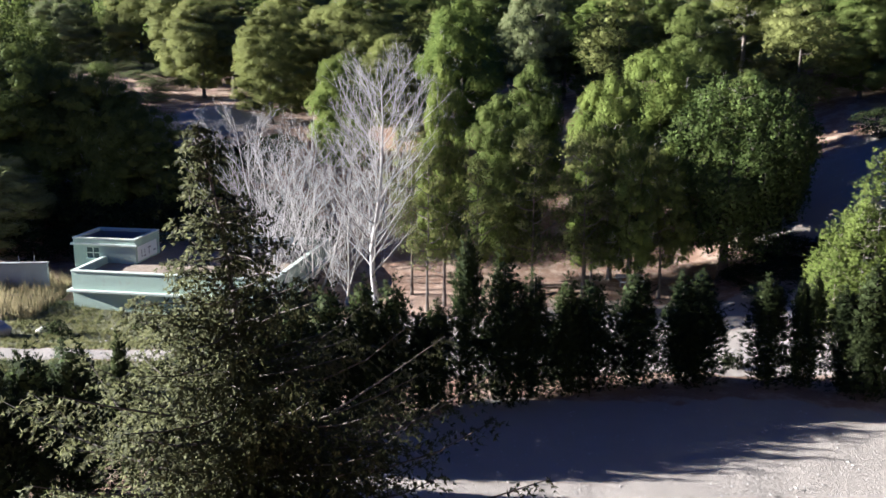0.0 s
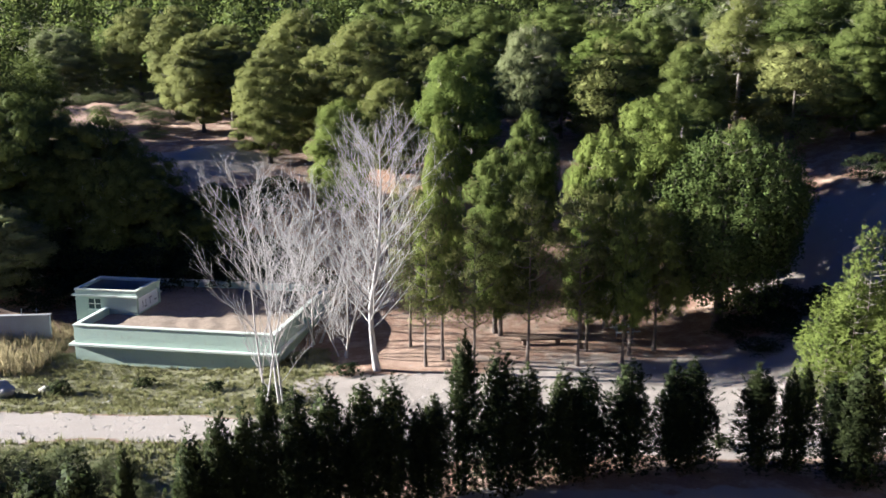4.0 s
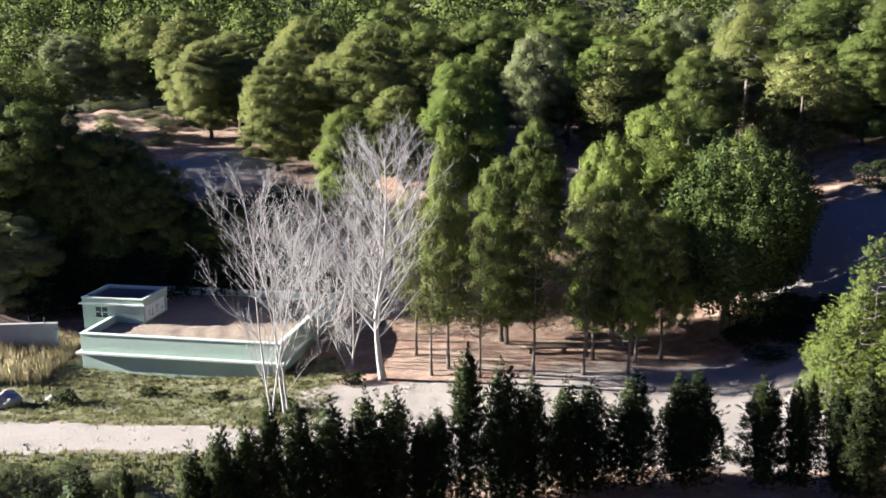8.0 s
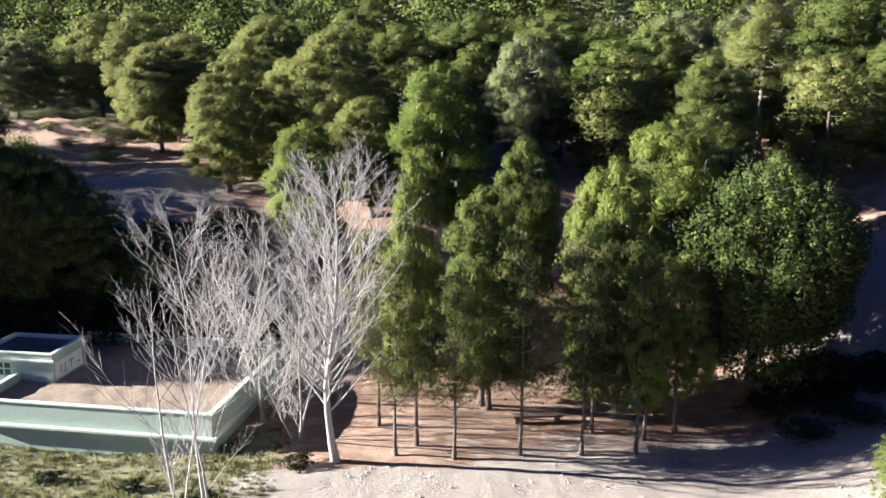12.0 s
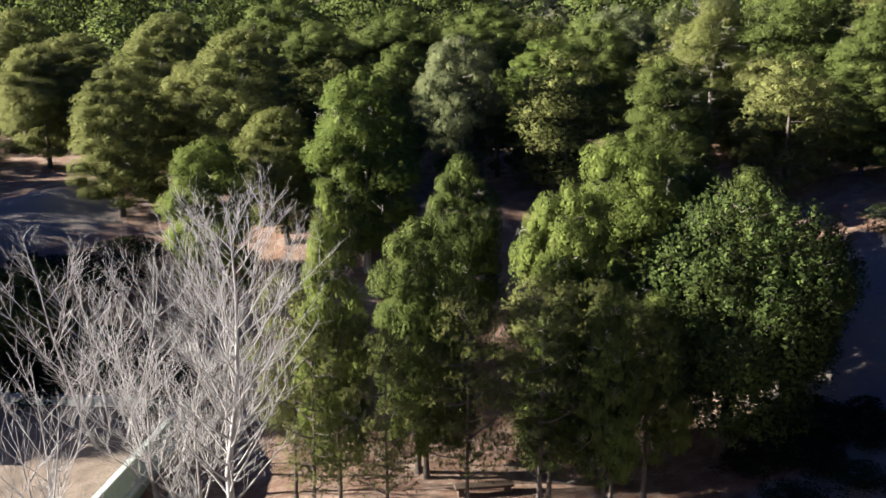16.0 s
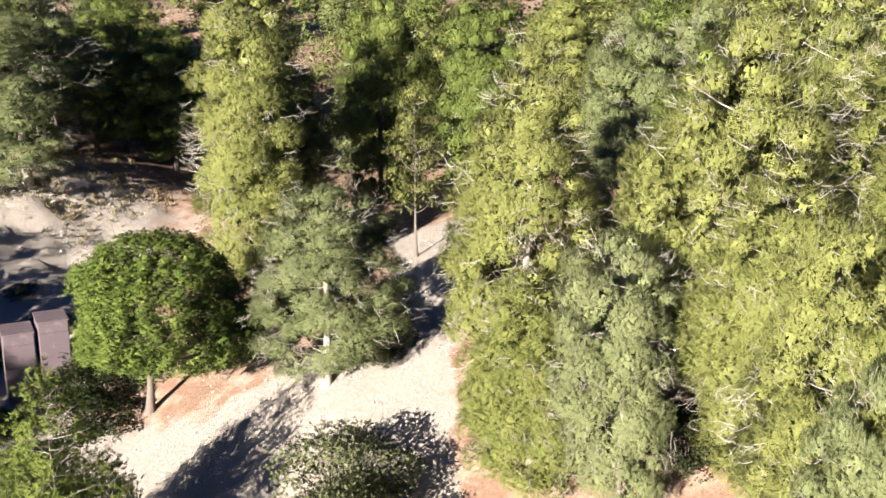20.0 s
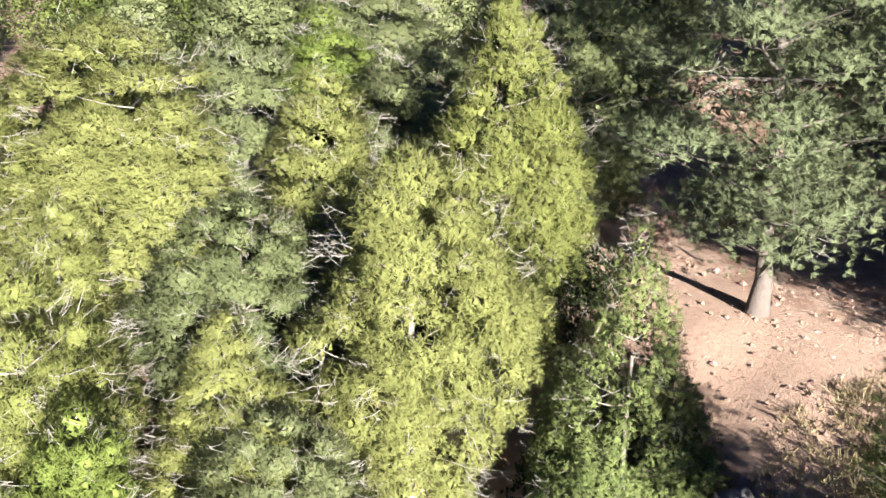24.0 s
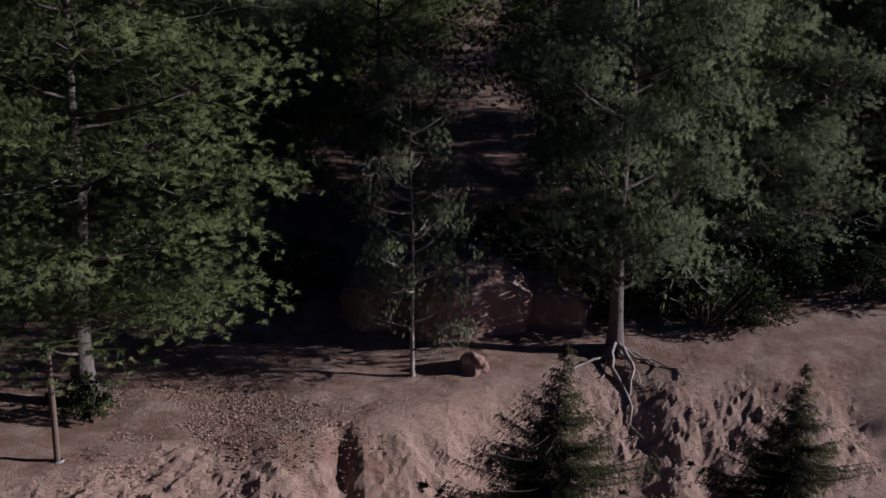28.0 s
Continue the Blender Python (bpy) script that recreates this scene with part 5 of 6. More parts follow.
plant("oak_bush", 34.6, 66.2, 1.0, 2.4, "dark undergrowth, in places standing in for shade under the pines")
plant("oak_bush", 38.5, 66.8, 0.9, 2.0, "dark undergrowth, in places standing in for shade under the pines")
plant("oak_bush", 30.6, 62.2, 1.5, 3.0, "dark undergrowth, in places standing in for shade under the pines")
plant("oak_bush", 29.6, 58.8, 1.6, 3.2, "dark undergrowth, in places standing in for shade under the pines")
plant("oak_bush", 28.2, 55.6, 1.4, 3.4, "dark undergrowth, in places standing in for shade under the pines")
plant("oak_bush", 26.4, 58, 1.6, 3.6, "dark undergrowth, in places standing in for shade under the pines")
plant("oak_bush", 33.8, 62.2, 1.3, 2.4, "dark undergrowth, in places standing in for shade under the pines")
# woods on the plateau
plant("old", -11.0, -10.8, 13, 8, "large pine in the dark wood above the bank")
plant("old_green", -9.2, -10, 13, 8, "large pine in the dark wood above the bank")
plant("old", -17.5, -11.5, 13, 8.5, "large pine in the dark wood above the bank")
plant("old_green", -20.5, -13, 14, 9, "large pine in the dark wood above the bank")
plant("old", -8, -16, 14, 8, "large pine in the dark wood above the bank")
plant("old_green", -25, -12, 13, 9, "large pine in the dark wood above the bank")
plant("old", -28, -14, 13, 9, "large pine in the dark wood above the bank")
plant("oak_bush", -6.9, -7.7, 3.2, 3.6, "dark undergrowth, in places standing in for shade under the pines")
plant("oak_bush", -9.2, -6.9, 2.6, 3.4, "dark undergrowth, in places standing in for shade under the pines")
plant("olive_bush", -49, 133, 1.6, 4.2, "grey-green scrub on the bare earth of the hillside")
plant("olive_bush", -45.5, 129.5, 1.2, 3.6, "grey-green scrub on the bare earth of the hillside")
plant("olive_bush", -42, 131, 1.7, 4.0, "grey-green scrub on the bare earth of the hillside")
plant("olive_bush", -39.5, 126, 1.3, 4.4, "grey-green scrub on the bare earth of the hillside")
plant("olive_bush", -44, 125, 1.1, 3.2, "grey-green scrub on the bare earth of the hillside")
plant("olive_bush", -36.5, 122.5, 1.4, 3.8, "grey-green scrub on the bare earth of the hillside")
plant("olive_bush", -40, 119.5, 1.0, 3.2, "grey-green scrub on the bare earth of the hillside")
plant("olive_bush", -34.5, 117, 1.2, 3.6, "grey-green scrub on the bare earth of the hillside")
plant("olive_bush", -47.5, 137, 1.8, 4.6, "grey-green scrub on the bare earth of the hillside")
plant("olive_bush", -37, 130, 1.6, 4.4, "grey-green scrub on the bare earth of the hillside")
plant("olive_bush", -52, 128, 1.8, 4.6, "grey-green scrub on the bare earth of the hillside")
plant("olive_bush", -33, 110.5, 1.2, 3.4, "grey-green scrub on the bare earth of the hillside")
plant("oak_bush", -9.5, -8.2, 2.2, 3.2, "dark undergrowth, in places standing in for shade under the pines")
plant("oak_bush", -12.6, -9, 2.4, 3.6, "dark undergrowth, in places standing in for shade under the pines")
plant("oak_bush", -15.5, -8.6, 2, 3.4, "dark undergrowth, in places standing in for shade under the pines")
plant("oak_bush", -8, -11.5, 2.6, 3.6, "dark undergrowth, in places standing in for shade under the pines")
plant("oak_bush", -18, -11, 2.6, 4, "dark undergrowth, in places standing in for shade under the pines")
plant("oak_bush", -4, -12, 2.4, 3.6, "dark undergrowth, in places standing in for shade under the pines")
plant("oak_bush", -11, -7, 1.2, 2.2, "dark undergrowth, in places standing in for shade under the pines")
plant("oak_bush", 3.5, -9.5, 2.2, 3, "dark undergrowth, in places standing in for shade under the pines")
plant("oak_bush", -21, -9, 2.2, 3.6, "dark undergrowth, in places standing in for shade under the pines")
# added shrubs: their dark leaves imitate the boxes' shadow under the stone pine
plant("oak_bush", 30.8, 54.2, 2.3, 4.2, "dark low shrubs standing in for the steel boxes' shadow")
plant("oak_bush", 32.2, 56.4, 2.2, 4.0, "dark low shrubs standing in for the steel boxes' shadow")
plant("oak_bush", 34.6, 57.2, 2.2, 3.8, "dark low shrubs standing in for the steel boxes' shadow")
plant("oak_bush", 34.0, 54.8, 2.0, 3.6, "dark low shrubs standing in for the steel boxes' shadow")
# wide dark bushes, again standing in for shade behind the building
plant("oak_bush", -41.9, 85.1, 2.0, 8.1, "dark undergrowth, in places standing in for shade under the pines")
plant("oak_bush", -35.0, 88.0, 2.0, 8.1, "dark undergrowth, in places standing in for shade under the pines")
plant("oak_bush", -29.2, 86.3, 2.0, 7.0, "dark undergrowth, in places standing in for shade under the pines")
plant("oak_bush", -38.4, 80.5, 2.0, 7.0, "dark undergrowth, in places standing in for shade under the pines")
# more pines that close the stand
plant("full_lime", 30.2, 12.3, 9, 6, "yellowish-green pine with pale twigs in a dense stand")
plant("full_grey", 34.6, 13.2, 9, 6, "yellowish-green pine with pale twigs in a dense stand")
plant("full_yellow", 36.8, 17.5, 10, 6.5, "yellowish-green pine with pale twigs in a dense stand")
plant("full_grey", 33, 7, 8.5, 5.5, "yellowish-green pine with pale twigs in a dense stand")
plant("full_lime", 29.2, 25.6, 10, 6, "yellowish-green pine with pale twigs in a dense stand")
plant("full_yellow", 36.5, 22.5, 10.5, 6.5, "yellowish-green pine with pale twigs in a dense stand")
plant("full_grey", 22, 16.2, 7.5, 4.6, "yellowish-green pine with pale twigs in a dense stand")
plant("full_lime", 24.6, 16.6, 7.5, 4.8, "yellowish-green pine with pale twigs in a dense stand")
plant("full_green", 37, 29.5, 11, 6, "yellowish-green pine with pale twigs in a dense stand")
plant("full_grey", 31, 2.6, 9, 6, "yellowish-green pine with pale twigs in a dense stand")
plant("oak_bush", 22.6, 66.4, 2.6, 4.2, "dark shrub in the shade of the stone pine")
plant("oak_bush", 25, 67.2, 2.2, 4, "dark shrub in the shade of the stone pine")
plant("oak_bush", 20.6, 65.4, 1.6, 3, "dark shrub in the shade of the stone pine")
plant("oak_bush", 23.6, 64, 1.4, 3.4, "dark shrub in the shade of the stone pine")
plant("oak_bush", 28.6, 63.4, 0.9, 3.4, "dark shrub in the shade of the stone pine")
plant("oak_bush", 24.6, 61.6, 0.9, 3.6, "dark shrub in the shade of the stone pine")
plant("oak_bush", 21.6, 61.8, 0.8, 3.2, "dark shrub in the shade of the stone pine")
plant("oak_bush", 26.5, 64.5, 1.2, 3, "dark shrub in the shade of the stone pine")


DISTANT, MIDDLE = [], []


def far_woods():
    """Woods on the slopes all round, beyond the trees set out above."""
    rng = random.Random(77)
    taken = [(r[0], r[1], 2.6) for rows in PLANTED.values() for r in rows]

    def strew(count, key, x0, x1, y0, y1, gap, heights, keep):
        made = tries = 0
        while made < count and tries < count * 40:
            tries += 1
            x, y = rng.uniform(x0, x1), rng.uniform(y0, y1)
            if not keep(x, y) or any((x - a) ** 2 + (y - c) ** 2 < (gap * 0.5 + g) ** 2 for a, c, g in taken):
                continue
            taken.append((x, y, gap * 0.5))
            h = rng.uniform(*heights)
            if key in ("distant", "mid"):
                (DISTANT if key == "distant" else MIDDLE).append((x, y, h, h * rng.uniform(0.6, 0.8), rng.uniform(0, 6.28)))
                made += 1
                continue
            plant(key, round(x, 1), round(y, 1), h, h * rng.uniform(0.6, 0.85), "green pine tree in the wooded hillside")
            made += 1

    north = lambda x, y: abs(x - 4) < 0.52 * y and not (-0.40 < x / y < -0.19 and y < 147) and not (x < -38 and 119 < y < 148) and not (0 < x < 31 and 103 < y < 112) and bell(x, y, -52, 140, 16, 9) < 0.5
    strew(20, "back_grey", -50, 60, 90, 150, 5.0, (8, 11), north)
    strew(24, "back_olive", -60, 60, 90, 150, 5.0, (8, 11), north)
    strew(22, "back_green", -60, 70, 88, 150, 5.0, (8, 11), north)
    strew(85, "mid", -70, 80, 104, 172, 3.6, (7.5, 10.5), north)
    strew(560, "distant", -130, 140, 134, 310, 3.4, (9, 13), lambda x, y: abs(x) < 0.55 * y)
    strew(12, "back_olive", 60, 105, 22, 110, 4.2, (9, 12), lambda x, y: True)
    strew(12, "back_grey", 60, 110, 22, 110, 4.2, (9, 12), lambda x, y: True)
    strew(12, "back_grey", 56, 100, -30, 100, 4.2, (9, 12), lambda x, y: True)
    strew(10, "back_green", 56, 110, -30, 100, 4.2, (9, 12), lambda x, y: True)
    strew(40, "mid", 66, 120, -30, 100, 4.2, (9, 12), lambda x, y: True)
    strew(12, "back_grey", 38, 70, -20, 20, 5.0, (9, 12), lambda x, y: True)
    strew(90, "distant", 95, 190, -60, 150, 6, (9, 13), lambda x, y: True)
    strew(22, "back_bare", -30, 45, -34, -9, 4.0, (9, 13), lambda x, y: y < -9 - 0.1 * x)
    strew(16, "back_green", 2, 46, -44, -15, 4.0, (10, 13), lambda x, y: y < -13 - 0.12 * x)
    strew(8, "back_bare", -40, -14, -30, -10, 4.5, (9, 13), lambda x, y: True)
    strew(30, "mid", -45, 55, -60, -26, 5.0, (10, 13), lambda x, y: True)
    # mostly unseen trees, added to keep sun off the wood behind the building
    strew(22, "mid", -75, -43, 84, 108, 3.5, (11, 14), lambda x, y: True)
    strew(60, "distant", -110, 110, -150, -55, 8, (10, 14), lambda x, y: True)


far_woods()
for label, places, far_pine in (("distant_woods", DISTANT, make_pine(24, PINE, BARK, "round", tufts=330, leaves=3, length=0.42, broad=0.3, low=0.1, dead=0, bunches=16, size=1.7, fill=8)),
                                ("hillside_woods", MIDDLE, make_pine(34, PINE, BARK, "round", tufts=1500, leaves=3, length=0.2, broad=0.11, low=0.08, dead=0, bunches=34, size=1.3, fill=16))):
    make_woods(label, far_pine, places, "pine woods covering the hillside")
    for o in (*far_pine.children, far_pine):
        bpy.data.objects.remove(o)
set_out()


# ---- the green service building ----
def building():
    """A low flat-roofed building; its own x runs along the front, y to the back."""
    m = Matrix.Translation((-26.1, 65.4, -6.12)) @ pose(0, 0, 0, 0, 0, -10.0) @ Matrix.Diagonal((1.075, 1.067, 1.067, 1))
    root = tagged(new("service_building"), "low green plastered building with a gravelled flat roof", "building")
    root.matrix_basis = m
    w, d = 13.9, 12.5
    for name, b in (("wall", (0, 0, -0.6, w, 0.25, 2.83)), ("wall", (0, d - 0.25, -0.6, w, d, 2.83)), ("wall", (0, 0.25, -0.6, 0.25, d - 0.25, 2.83)), ("wall", (w - 0.25, 0.25, -0.6, w, d - 0.25, 2.83))):
        part(name, box(*b, 0.02), PLASTER, root)
    for b in ((-0.05, -0.05, 2.832, w + 0.05, 0.28, 2.93), (-0.05, d - 0.28, 2.832, w + 0.05, d + 0.05, 2.93), (-0.05, 0.283, 2.832, 0.28, 4.2, 2.93), (w - 0.28, 0.283, 2.832, w + 0.05, d - 0.283, 2.93)):
        part("coping", box(*b, 0.02), COPING, root, "pale coping along the parapet")
    part("ledge", box(-0.28, -0.30, 1.50, w + 0.28, -0.003, 1.66, 0.025), COPING, root, "pale projecting ledge")
    part("ledge", box(w + 0.003, -0.003, 1.50, w + 0.28, d, 1.66, 0.025), COPING, root, "pale projecting ledge")
    part("ledge", box(-0.28, -0.003, 1.50, -0.003, 4.2, 1.66, 0.025), COPING, root, "pale projecting ledge")
    roof = bmesh.new()
    bmesh.ops.create_grid(roof, x_segments=50, y_segments=46, size=0.5, matrix=Matrix.LocRotScale((w / 2, d / 2, 2.38), None, (w - 0.5, d - 0.5, 1)))
    for v in roof.verts:
        v.co.z += 0.06 * noise.noise(v.co * 1.1) + 0.04 * noise.noise(v.co * 4)
    part("roof", roof, ROOF_GRAVEL, root, "flat roof strewn with brown gravel and needles", True)
    hut = under("hut", None, root, "small green plastered roof hut with a dark roof")
    x0, y0, x1, y1, top = -2.3, 4.3, 2.35, 7.9, 4.05
    walls = [box(x0, y0, -0.6, x0 + 0.2, y1, top, 0.015), box(x1 - 0.2, y0, 2.2, x1, y1, top, 0.015), box(x0 + 0.2, y1 - 0.2, -0.6, x1 - 0.2, y1, top, 0.015)]
    wx, wz = x0 + 0.95, 2.7
    front = box(x0 + 0.2, y0, -0.6, wx, y0 + 0.2, top, 0.01)
    box(wx + 0.95, y0, -0.6, x1 - 0.2, y0 + 0.2, top, 0.01, front)
    box(wx, y0, -0.6, wx + 0.95, y0 + 0.2, wz, 0.01, front)
    box(wx, y0, wz + 0.75, wx + 0.95, y0 + 0.2, top, 0.01, front)
    for bm in (*walls, front):
        part("hut_wall", bm, PLASTER, hut)
    part("side_panel", box(x1 + 0.003, y0 + 0.25, 2.5, x1 + 0.03, y1 - 0.5, 3.55, 0.005), WHITE, hut, "whitewashed patch on the side wall")
    for k, (a, c, z, h) in enumerate(((0.5, 0.10, 2.75, 0.5), (0.8, 0.35, 2.7, 0.10), (0.95, 0.10, 2.85, 0.4), (1.5, 0.45, 3.15, 0.10), (1.6, 0.10, 2.75, 0.45), (2.3, 0.35, 2.8, 0.12), (2.9, 0.12, 2.75, 0.5), (3.2, 0.3, 3.1, 0.1))):
        part("paint_mark", box(x1 + 0.034, y0 + 0.25 + a, z, x1 + 0.04, y0 + 0.25 + a + c, z + h, 0), CONCRETE, hut, "faded grey painted mark")
    part("window_pane", box(wx, y0 + 0.12, wz, wx + 0.95, y0 + 0.14, wz + 0.75, 0), DARK_PANE, hut, "dark window pane")
    for b in ((wx - 0.05, y0 - 0.03, wz - 0.07, wx + 1.0, y0 + 0.1, wz - 0.002), (wx, y0 + 0.06, wz + 0.34, wx + 0.95, y0 + 0.11, wz + 0.40), (wx + 0.45, y0 + 0.06, wz, wx + 0.5, y0 + 0.11, wz + 0.75)):
        part("window_bar", box(*b, 0.005), COPING, hut)
    part("hut_cornice", box(x0 - 0.16, y0 - 0.16, top - 0.42, x1 + 0.16, y0 - 0.004, top - 0.28, 0.02), COPING, hut)
    part("hut_cornice", box(x0 - 0.16, y0 - 0.002, top - 0.42, x0 - 0.004, y1, top - 0.28, 0.02), COPING, hut)
    for b in ((x0 - 0.04, y0 - 0.04, top + 0.002, x1 + 0.04, y0 + 0.22, top + 0.1), (x0 - 0.04, y1 - 0.22, top + 0.002, x1 + 0.04, y1 + 0.04, top + 0.1), (x0 - 0.04, y0 + 0.223, top + 0.002, x0 + 0.22, y1 - 0.223, top + 0.1), (x1 - 0.22, y0 + 0.223, top + 0.002, x1 + 0.04, y1 - 0.223, top + 0.1)):
        part("hut_coping", box(*b, 0.015), COPING, hut)
    part("hut_roof", box(x0 + 0.2, y0 + 0.2, top - 0.25, x1 - 0.2, y1 - 0.2, top - 0.12, 0), BITUMEN, hut, "dark felted roof")


building()


def concrete_wall():
    root = tagged(new("concrete_wall"), "low grey concrete wall beside the building", "wall")
    root.matrix_basis = Matrix.Translation((-29.0, 68.6, -4.75)) @ pose(0, 0, 0, 0, 0, 184)
    part("panel", box(0, 0, -0.3, 9, 0.3, 1.5, 0.03), CONCRETE, root)
    part("panel", box(9.01, 0, -0.3, 18, 0.3, 1.35, 0.03), CONCRETE, root)
    part("cap", box(-0.05, -0.06, 1.503, 9, 0.36, 1.6, 0.02), CONCRETE, root)
    for x in (0.9, 2.0):
        part("pipe", box(x, 0.1, 1.603, x + 0.06, 0.16, 2.1, 0.01), CONCRETE, root)


concrete_wall()


# ---- picnic ground ----
def picnic_table(x, y, turn):
    root = tagged(new("picnic_table"), "pale topped picnic table with benches under the pines", "table")
    root.matrix_basis = Matrix.Translation((x, y, ground_height(x, y))) @ pose(0, 0, 0, 0, 0, turn)
    for i in range(4):
        part("top_board", box(-0.95, -0.38 + 0.19 * i, 0.72, 0.95, -0.205 + 0.19 * i, 0.77, 0.008), WHITE, root)
    for side in (-1, 1):
        for i in range(2):
            a = side * 0.68 - 0.13 + 0.135 * i
            part("bench_board", box(-0.95, a, 0.43, 0.95, a + 0.125, 0.47, 0.008), WHITE, root)
        part("leg", box(side * 0.65 - 0.04, -0.08, -0.1, side * 0.65 + 0.04, 0.08, 0.718, 0.01), CONCRETE, root)
        part("cross_bar", box(side * 0.65 - 0.035, -0.8, 0.34, side * 0.65 + 0.035, 0.8, 0.428, 0.01), CONCRETE, root)


picnic_table(13.6, 68.0, 12)


def ground_slab(x, y):
    root = tagged(new("timber_bench"), "low dark timber bench on the picnic ground", "bench")
    root.matrix_basis = Matrix.Translation((x, y, ground_height(x, y))) @ pose(0, 0, 0, 0, 0, 4)
    part("seat", box(-1.5, -0.3, 0.36, 1.5, 0.3, 0.5, 0.03), WOOD, root)
    for a in (-1.2, 1.2):
        part("support", box(a - 0.15, -0.25, -0.1, a + 0.15, 0.25, 0.357, 0.02), WOOD, root)


ground_slab(7.2, 66.0)


# ---- steel boxes at the foot of the mound ----
def steel_box(x, y, turn, width):
    root = tagged(new("steel_box"), "tall rust-brown steel box standing on gravel", "box")
    root.matrix_basis = Matrix.Translation((x, y, ground_height(x, y))) @ pose(0, 0, 0, 0, 0, turn)
    part("body", box(-width / 2, -0.9, -0.2, width / 2, 0.9, 3.2, 0.04), RUST, root)
    part("lid", box(-width / 2 - 0.04, -0.94, 3.203, width / 2 + 0.04, 0.94, 3.28, 0.02), RUST, root)
    for z in (0.35, 1.5, 2.7):
        part("rib", box(-width / 2 + 0.02, -0.95, z, width / 2 - 0.02, -0.903, z + 0.08, 0.01), RUST, root)


steel_box(32.35, 60.1, -36, 1.35)
steel_box(33.53, 59.1, -36, 1.35)


# ---- path, fence and post above the bank ----
def rail_fence():
    root = tagged(new("rail_fence"), "brown timber rail fence beside the sandy path", "fence")
    run = [(10.0, 2.75), (8.55, 3.3), (6.9, 3.9), (5.2, 4.4)]
    posts = []
    for x, y in run:
        z = ground_height(x, y)
        t = Tubes()
        t.add([(x, y, z - 0.3), (x, y, z + 0.5), (x, y, z + 1.0)], [0.06, 0.058, 0.055], 9)
        under("post", t.mesh("post", WOOD), root)
        posts.append(np.array([x, y, z]))
    for a, c in zip(posts, posts[1:]):
        for h in (0.95, 0.5):
            t = Tubes()
            t.add([a + (0, 0, h), (a + c) / 2 + (0, 0, h - 0.015), c + (0, 0, h)], [0.05, 0.052, 0.05], 8)
            under("rail", t.mesh("rail", WOOD), root)


rail_fence()


def post(x, y):
    root = tagged(new("timber_post"), "tall dark timber post beside the path", "post")
    z = ground_height(x, y)
    t = Tubes()
    t.add([(x, y, z - 0.3), (x + 0.01, y, z + 1.2), (x + 0.03, y, z + 2.6)], [0.075, 0.07, 0.065], 9)
    under("pole", t.mesh("pole", WOOD), root)
    t = Tubes()
    t.add([(x, y, z - 0.1), (x, y, z + 0.06)], [0.16, 0.13], 10)
    under("footing", t.mesh("footing", CONCRETE), root, "pale concrete footing")


post(8.7, 0.15)


# ---- rocks, stump, roots ----
def rock(x, y, size, material=None, label="pale rounded boulder on the slope", squash=0.7, sink=0.25, seed=0, block=1.0, rough=0.35):
    bm = bmesh.new()
    bmesh.ops.create_icosphere(bm, subdivisions=4, radius=1)
    for v in bm.verts:
        k = v.co.normalized() * 1.3 + Vector((seed * 7.7, seed * 3.1, 0))
        v.co = Vector([math.copysign(abs(c) ** block, c) for c in v.co])
        v.co *= 1 + rough * noise.noise(k) + 0.14 * noise.noise(k * 3) + 0.05 * noise.noise(k * 8)
        v.co = Vector((v.co.x * size, v.co.y * size * 0.85, v.co.z * size * squash))
    me = bpy.data.meshes.new("boulder")
    bm.to_mesh(me)
    bm.free()
    for p in me.polygons:
        p.use_smooth = True
    me.materials.append(material or ROCK)
    ob = new("boulder", me)
    ob.location = (x, y, ground_height(x, y) + size * squash * (1 - sink) - size * 0.4)
    ob.rotation_euler = (0, 0, seed * 1.3)
    return tagged(ob, label, "rock")


rock(-27.6, 56.8, 0.9, None, "pale boulder at the edge of the track", 0.8, 0.2, 1)
rock(-25.3, 58.2, 0.5, None, "pale boulder in the weeds", 0.6, 0.3, 2)
rock(12.0, -0.3, 0.33, None, "pale stone at the path's edge", 0.7, 0.3, 3)
rock(11.0, 1.2, 0.3, None, "pale stone at the path's edge", 0.7, 0.3, 4)
rock(-1.6, -8.0, 1.9, RED_ROCK, "large blocky reddish rock outcrop in the shade", 0.8, 0.35, 5, 0.55, 0.14)
rock(0.9, -8.8, 1.5, RED_ROCK, "blocky reddish rock outcrop in the shade", 0.7, 0.35, 6, 0.6, 0.16)
rock(-4.3, -8.4, 1.6, RED_ROCK, "blocky reddish rock outcrop in the shade", 0.7, 0.35, 7, 0.6, 0.16)
rock(17.6, 7.0, 0.55, GREY_ROCK, "grey rock half in shadow", 0.8, 0.3, 8)
rock(-1.5, -4.7, 0.42, RED_ROCK, "dark weathered stump of earth and wood", 0.9, 0.2, 9)


# ---- ground cover ----
def strewn(name, count, x0, x1, y0, y1, keep, material, label, category, seed, make):
    """Small things that nobody could count, joined into one mesh that lies on the ground."""
    rng = np.random.default_rng(seed)
    verts, made, tries = [], 0, 0
    while made < count and tries < count * 12:
        tries += 1
        x, y = rng.uniform(x0, x1), rng.uniform(y0, y1)
        if rng.uniform(0, 1) > keep(x, y):
            continue
        verts.append(make(rng, np.array([x, y, ground_height(x, y)])))
        made += 1
    if isinstance(verts[0], tuple):
        me = needle_mesh(name, verts, material)
    else:
        verts = np.concatenate(verts)
        me = mesh_from(name, verts, np.arange(len(verts)).reshape(-1, 3), material)
    return tagged(new(name, me), label, category, kind="stuff")


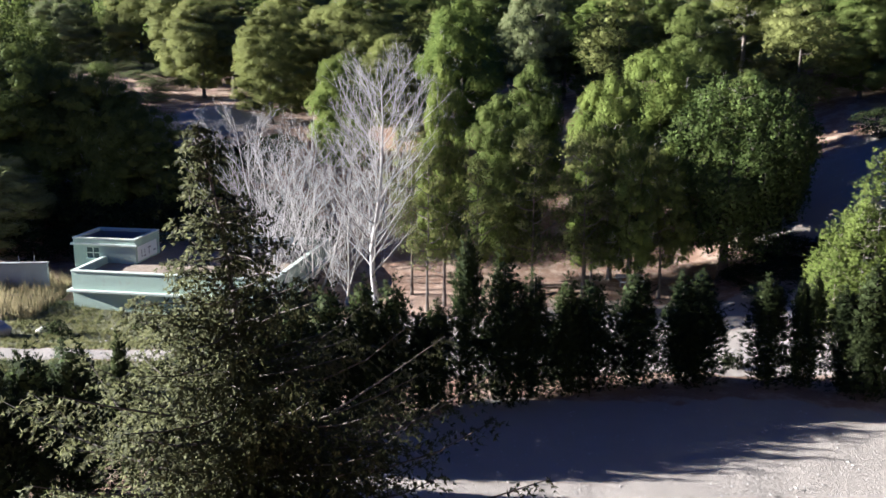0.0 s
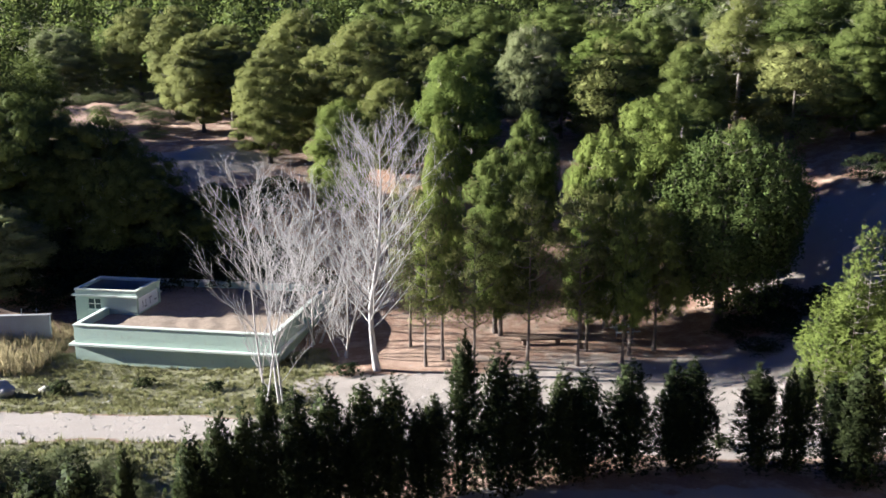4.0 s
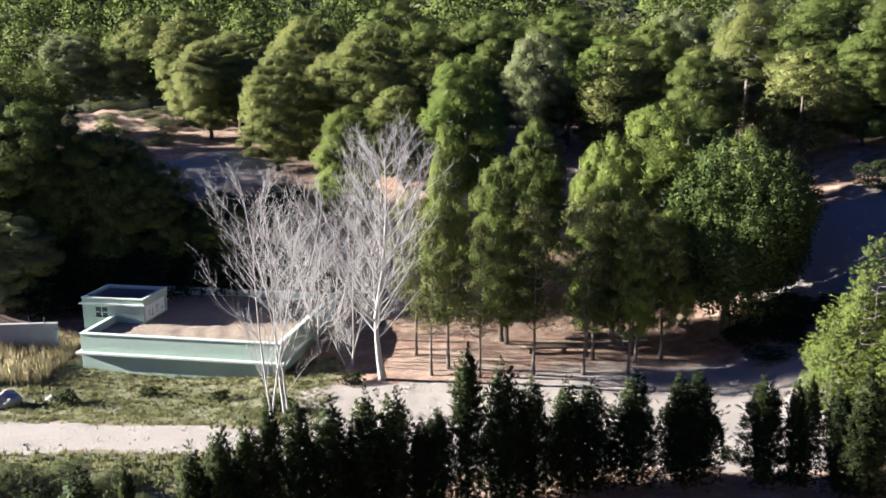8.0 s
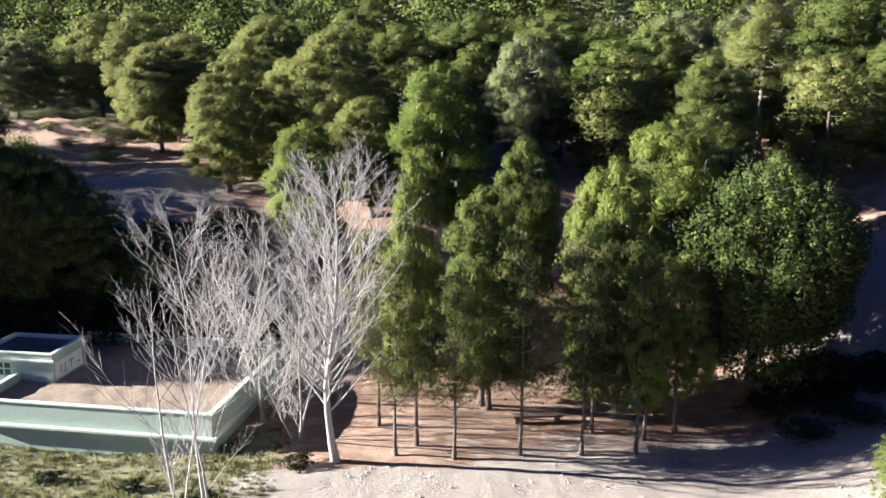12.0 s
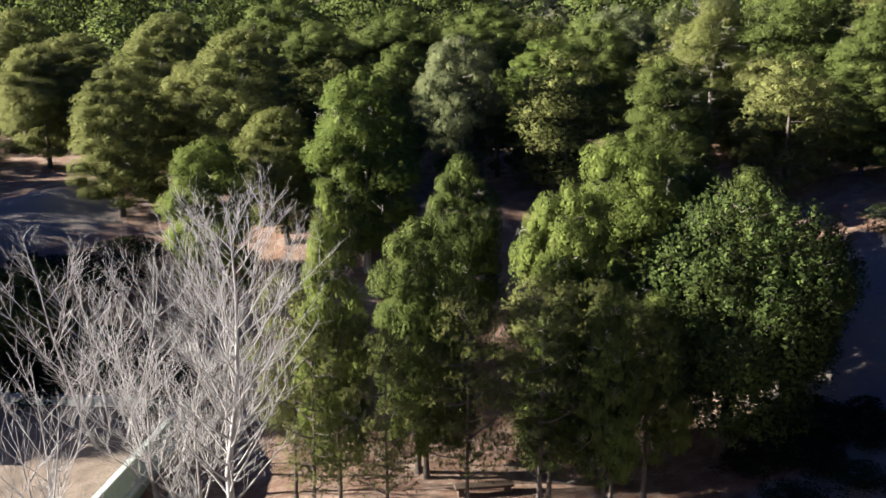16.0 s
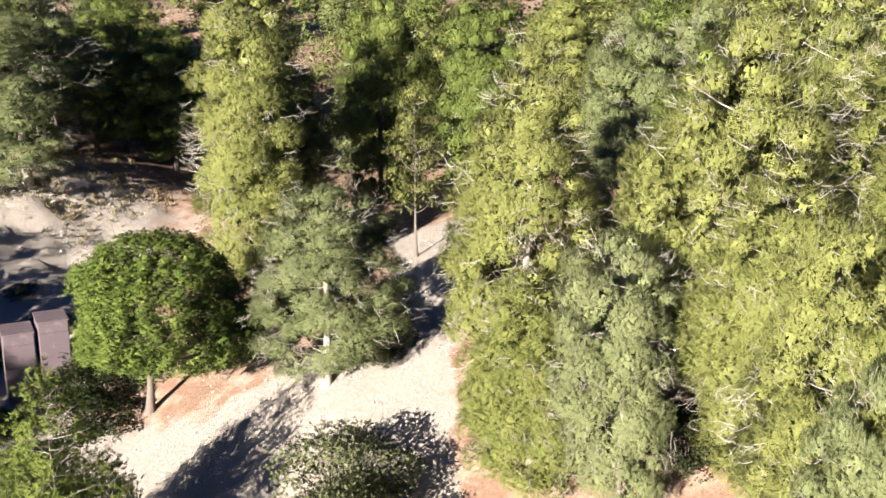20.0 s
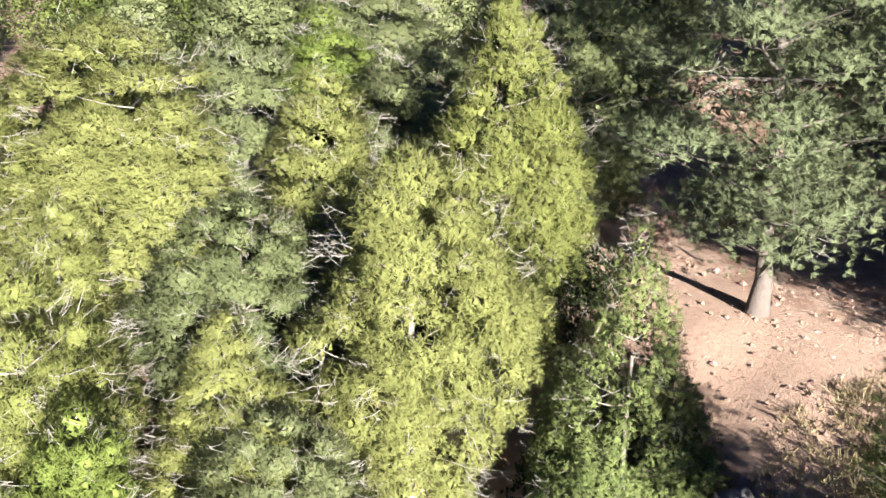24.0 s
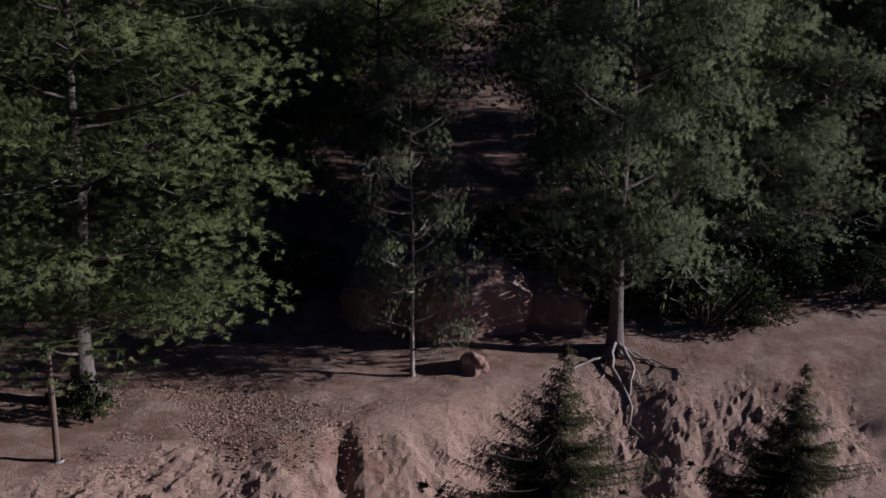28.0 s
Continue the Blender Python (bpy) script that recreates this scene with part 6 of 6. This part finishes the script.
def tuft_of(tall, blades, wide=0.03, spread=0.45):
    def make(rng, at):
        p = np.repeat(at[None, :], 3, axis=0) + rng.normal(0, 0.06, (3, 3)) * np.array([1, 1, 0])
        return needles(rng, p, np.tile((0.0, 0.0, 1.0), (3, 1)), tall * rng.uniform(0.5, 1.3), wide, blades, spread, None, unit(rng.normal(0, 0.9, (3, 3)) + np.array([0, 0, 0.7])))
    return make


OCTA = np.array([(1, 0, 0), (0, 1, 0), (0, 0, 1), (0, 1, 0), (-1, 0, 0), (0, 0, 1), (-1, 0, 0), (0, -1, 0), (0, 0, 1), (0, -1, 0), (1, 0, 0), (0, 0, 1),
                 (0, 1, 0), (1, 0, 0), (0, 0, -1), (-1, 0, 0), (0, 1, 0), (0, 0, -1), (0, -1, 0), (-1, 0, 0), (0, 0, -1), (1, 0, 0), (0, -1, 0), (0, 0, -1)], float)


def stone_of(small, large):
    def make(rng, at):
        size = small + (large - small) * rng.uniform(0, 1) ** 3
        shape = OCTA * size * np.array([rng.uniform(0.7, 1.3), rng.uniform(0.7, 1.3), rng.uniform(0.4, 0.8)])
        a = rng.uniform(0, 6.28)
        turned = np.column_stack([shape[:, 0] * math.cos(a) - shape[:, 1] * math.sin(a), shape[:, 0] * math.sin(a) + shape[:, 1] * math.cos(a), shape[:, 2] + shape[:, 0] * 0.3])
        return turned + at + np.array([0, 0, size * 0.25])
    return make


strewn("weeds", 4200, -33, -7, 50.5, 66, lambda x, y: green_amount(x, y) * (0.35 + 0.65 * (noise.noise(Vector((x * 0.5, y * 0.5, 0))) > -0.1)), GRASS, "green and straw-coloured weeds in front of the building", "weeds", 101, tuft_of(0.24, 7, 0.03, 0.6))
strewn("verge_weeds", 1500, -24, -8, 33, 42.5, lambda x, y: 0.9 * green_amount(x, y), GRASS, "low weeds along the track", "weeds", 102, tuft_of(0.26, 5, 0.045))
strewn("tall_dry_grass", 1500, -42, -27.5, 61, 71, lambda x, y: 0.9, STRAW, "tall dry brown grass beside the building", "grass", 103, tuft_of(0.75, 5, 0.04, 0.28))
strewn("mound_grass", 700, 44, 58, 69, 79, lambda x, y: bell(x, y, 50, 73, 6, 4), STRAW, "dry grass on top of the mound", "grass", 104, tuft_of(0.3, 5, 0.04, 0.6))
strewn("dry_scrub", 1500, 10.5, 18.5, -0.5, 9, lambda x, y: 0.9 * bell(x, y, 14.2, 4.2, 3.2, 3.4), STRAW, "pale dry grass on the slope below the path", "grass", 105, tuft_of(0.3, 6, 0.02, 0.8))
strewn("scree", 8500, 1.0, 11.0, -6.0, 1.0, lambda x, y: bell(x, y, 6.0, -2.1, 3.3, 1.9), SCREE, "pebbles and scree on the bank's upper slope", "pebbles", 106, stone_of(0.012, 0.045))
strewn("clods", 3600, -13, 9, -6.5, 3.6, lambda x, y: min(1, 4 * bank_weight(x, y) * (1 - bank_weight(x, y)) + 0.15), EARTH_CLOD, "clods of reddish earth on the bank", "clods", 107, stone_of(0.01, 0.05))
strewn("lot_pebbles", 2600, -9, 24, 20, 36, lambda x, y: 0.9 * gravel_amount(x, y), ROCK, "loose stones on the gravel lot", "pebbles", 108, stone_of(0.015, 0.06))
strewn("path_stones", 2600, 24, 50, 36, 58, lambda x, y: 0.5 + 0.5 * gravel_amount(x, y), ROCK, "loose stones on the path and its verges", "pebbles", 109, stone_of(0.02, 0.10))
strewn("yard_stones", 2200, -22, 26, 40, 62, lambda x, y: 0.8, ROCK, "loose stones on the track and yard", "pebbles", 110, stone_of(0.03, 0.11))
strewn("slope_stones", 2600, 12, 30, -8, 10, lambda x, y: 0.7, RED_ROCK, "reddish stones on the wooded slope", "pebbles", 111, stone_of(0.025, 0.12))
strewn("mound_stones", 1500, 26, 50, 60, 80, lambda x, y: 0.8, ROCK, "stones on the spoil mound", "pebbles", 112, stone_of(0.03, 0.2))


def bare_roots(x, y):
    """Old roots that spill over the bank's edge below the large pine."""
    root = tagged(new("tree_roots"), "pale bare roots spilling over the bank's edge", "roots")
    rng = np.random.default_rng(9)
    for turn, long, thick, lift in ((62, 1.3, 0.06, 0.22), (78, 2.4, 0.075, 0.3), (97, 1.5, 0.05, 0.2), (112, 1.9, 0.08, 0.32), (131, 1.4, 0.06, 0.2), (40, 2.2, 0.05, 0.12), (150, 2.0, 0.04, 0.1)):
        a, pts = radians(turn), []
        for k in range(9):
            d = 0.2 + long * k / 8
            a += rng.normal(0, 0.09)
            px, py = x + math.cos(a) * d, y + math.sin(a) * d
            pts.append((px, py, ground_height(px, py) + lift * math.exp(-k * 0.45) + 0.05 * math.sin(k * 1.9 + turn)))
        t = Tubes()
        t.add(pts, np.linspace(thick, 0.018, 9), 7)
        under("root", t.mesh("root", PALE_BARK), root)


bare_roots(-5.9, -5.6)


def fallen_log(x0, y0, x1, y1):
    root = tagged(new("fallen_log"), "pale fallen log lying among the pines", "log")
    t = Tubes()
    z0, z1 = ground_height(x0, y0) + 0.14, ground_height(x1, y1) + 0.12
    t.add([(x0, y0, z0), ((x0 + x1) / 2, (y0 + y1) / 2 + 0.08, (z0 + z1) / 2 + 0.05), (x1, y1, z1)], [0.14, 0.13, 0.09], 9)
    under("stem", t.mesh("stem", DEAD), root)


fallen_log(15.2, -5.6, 13.3, -5.4)
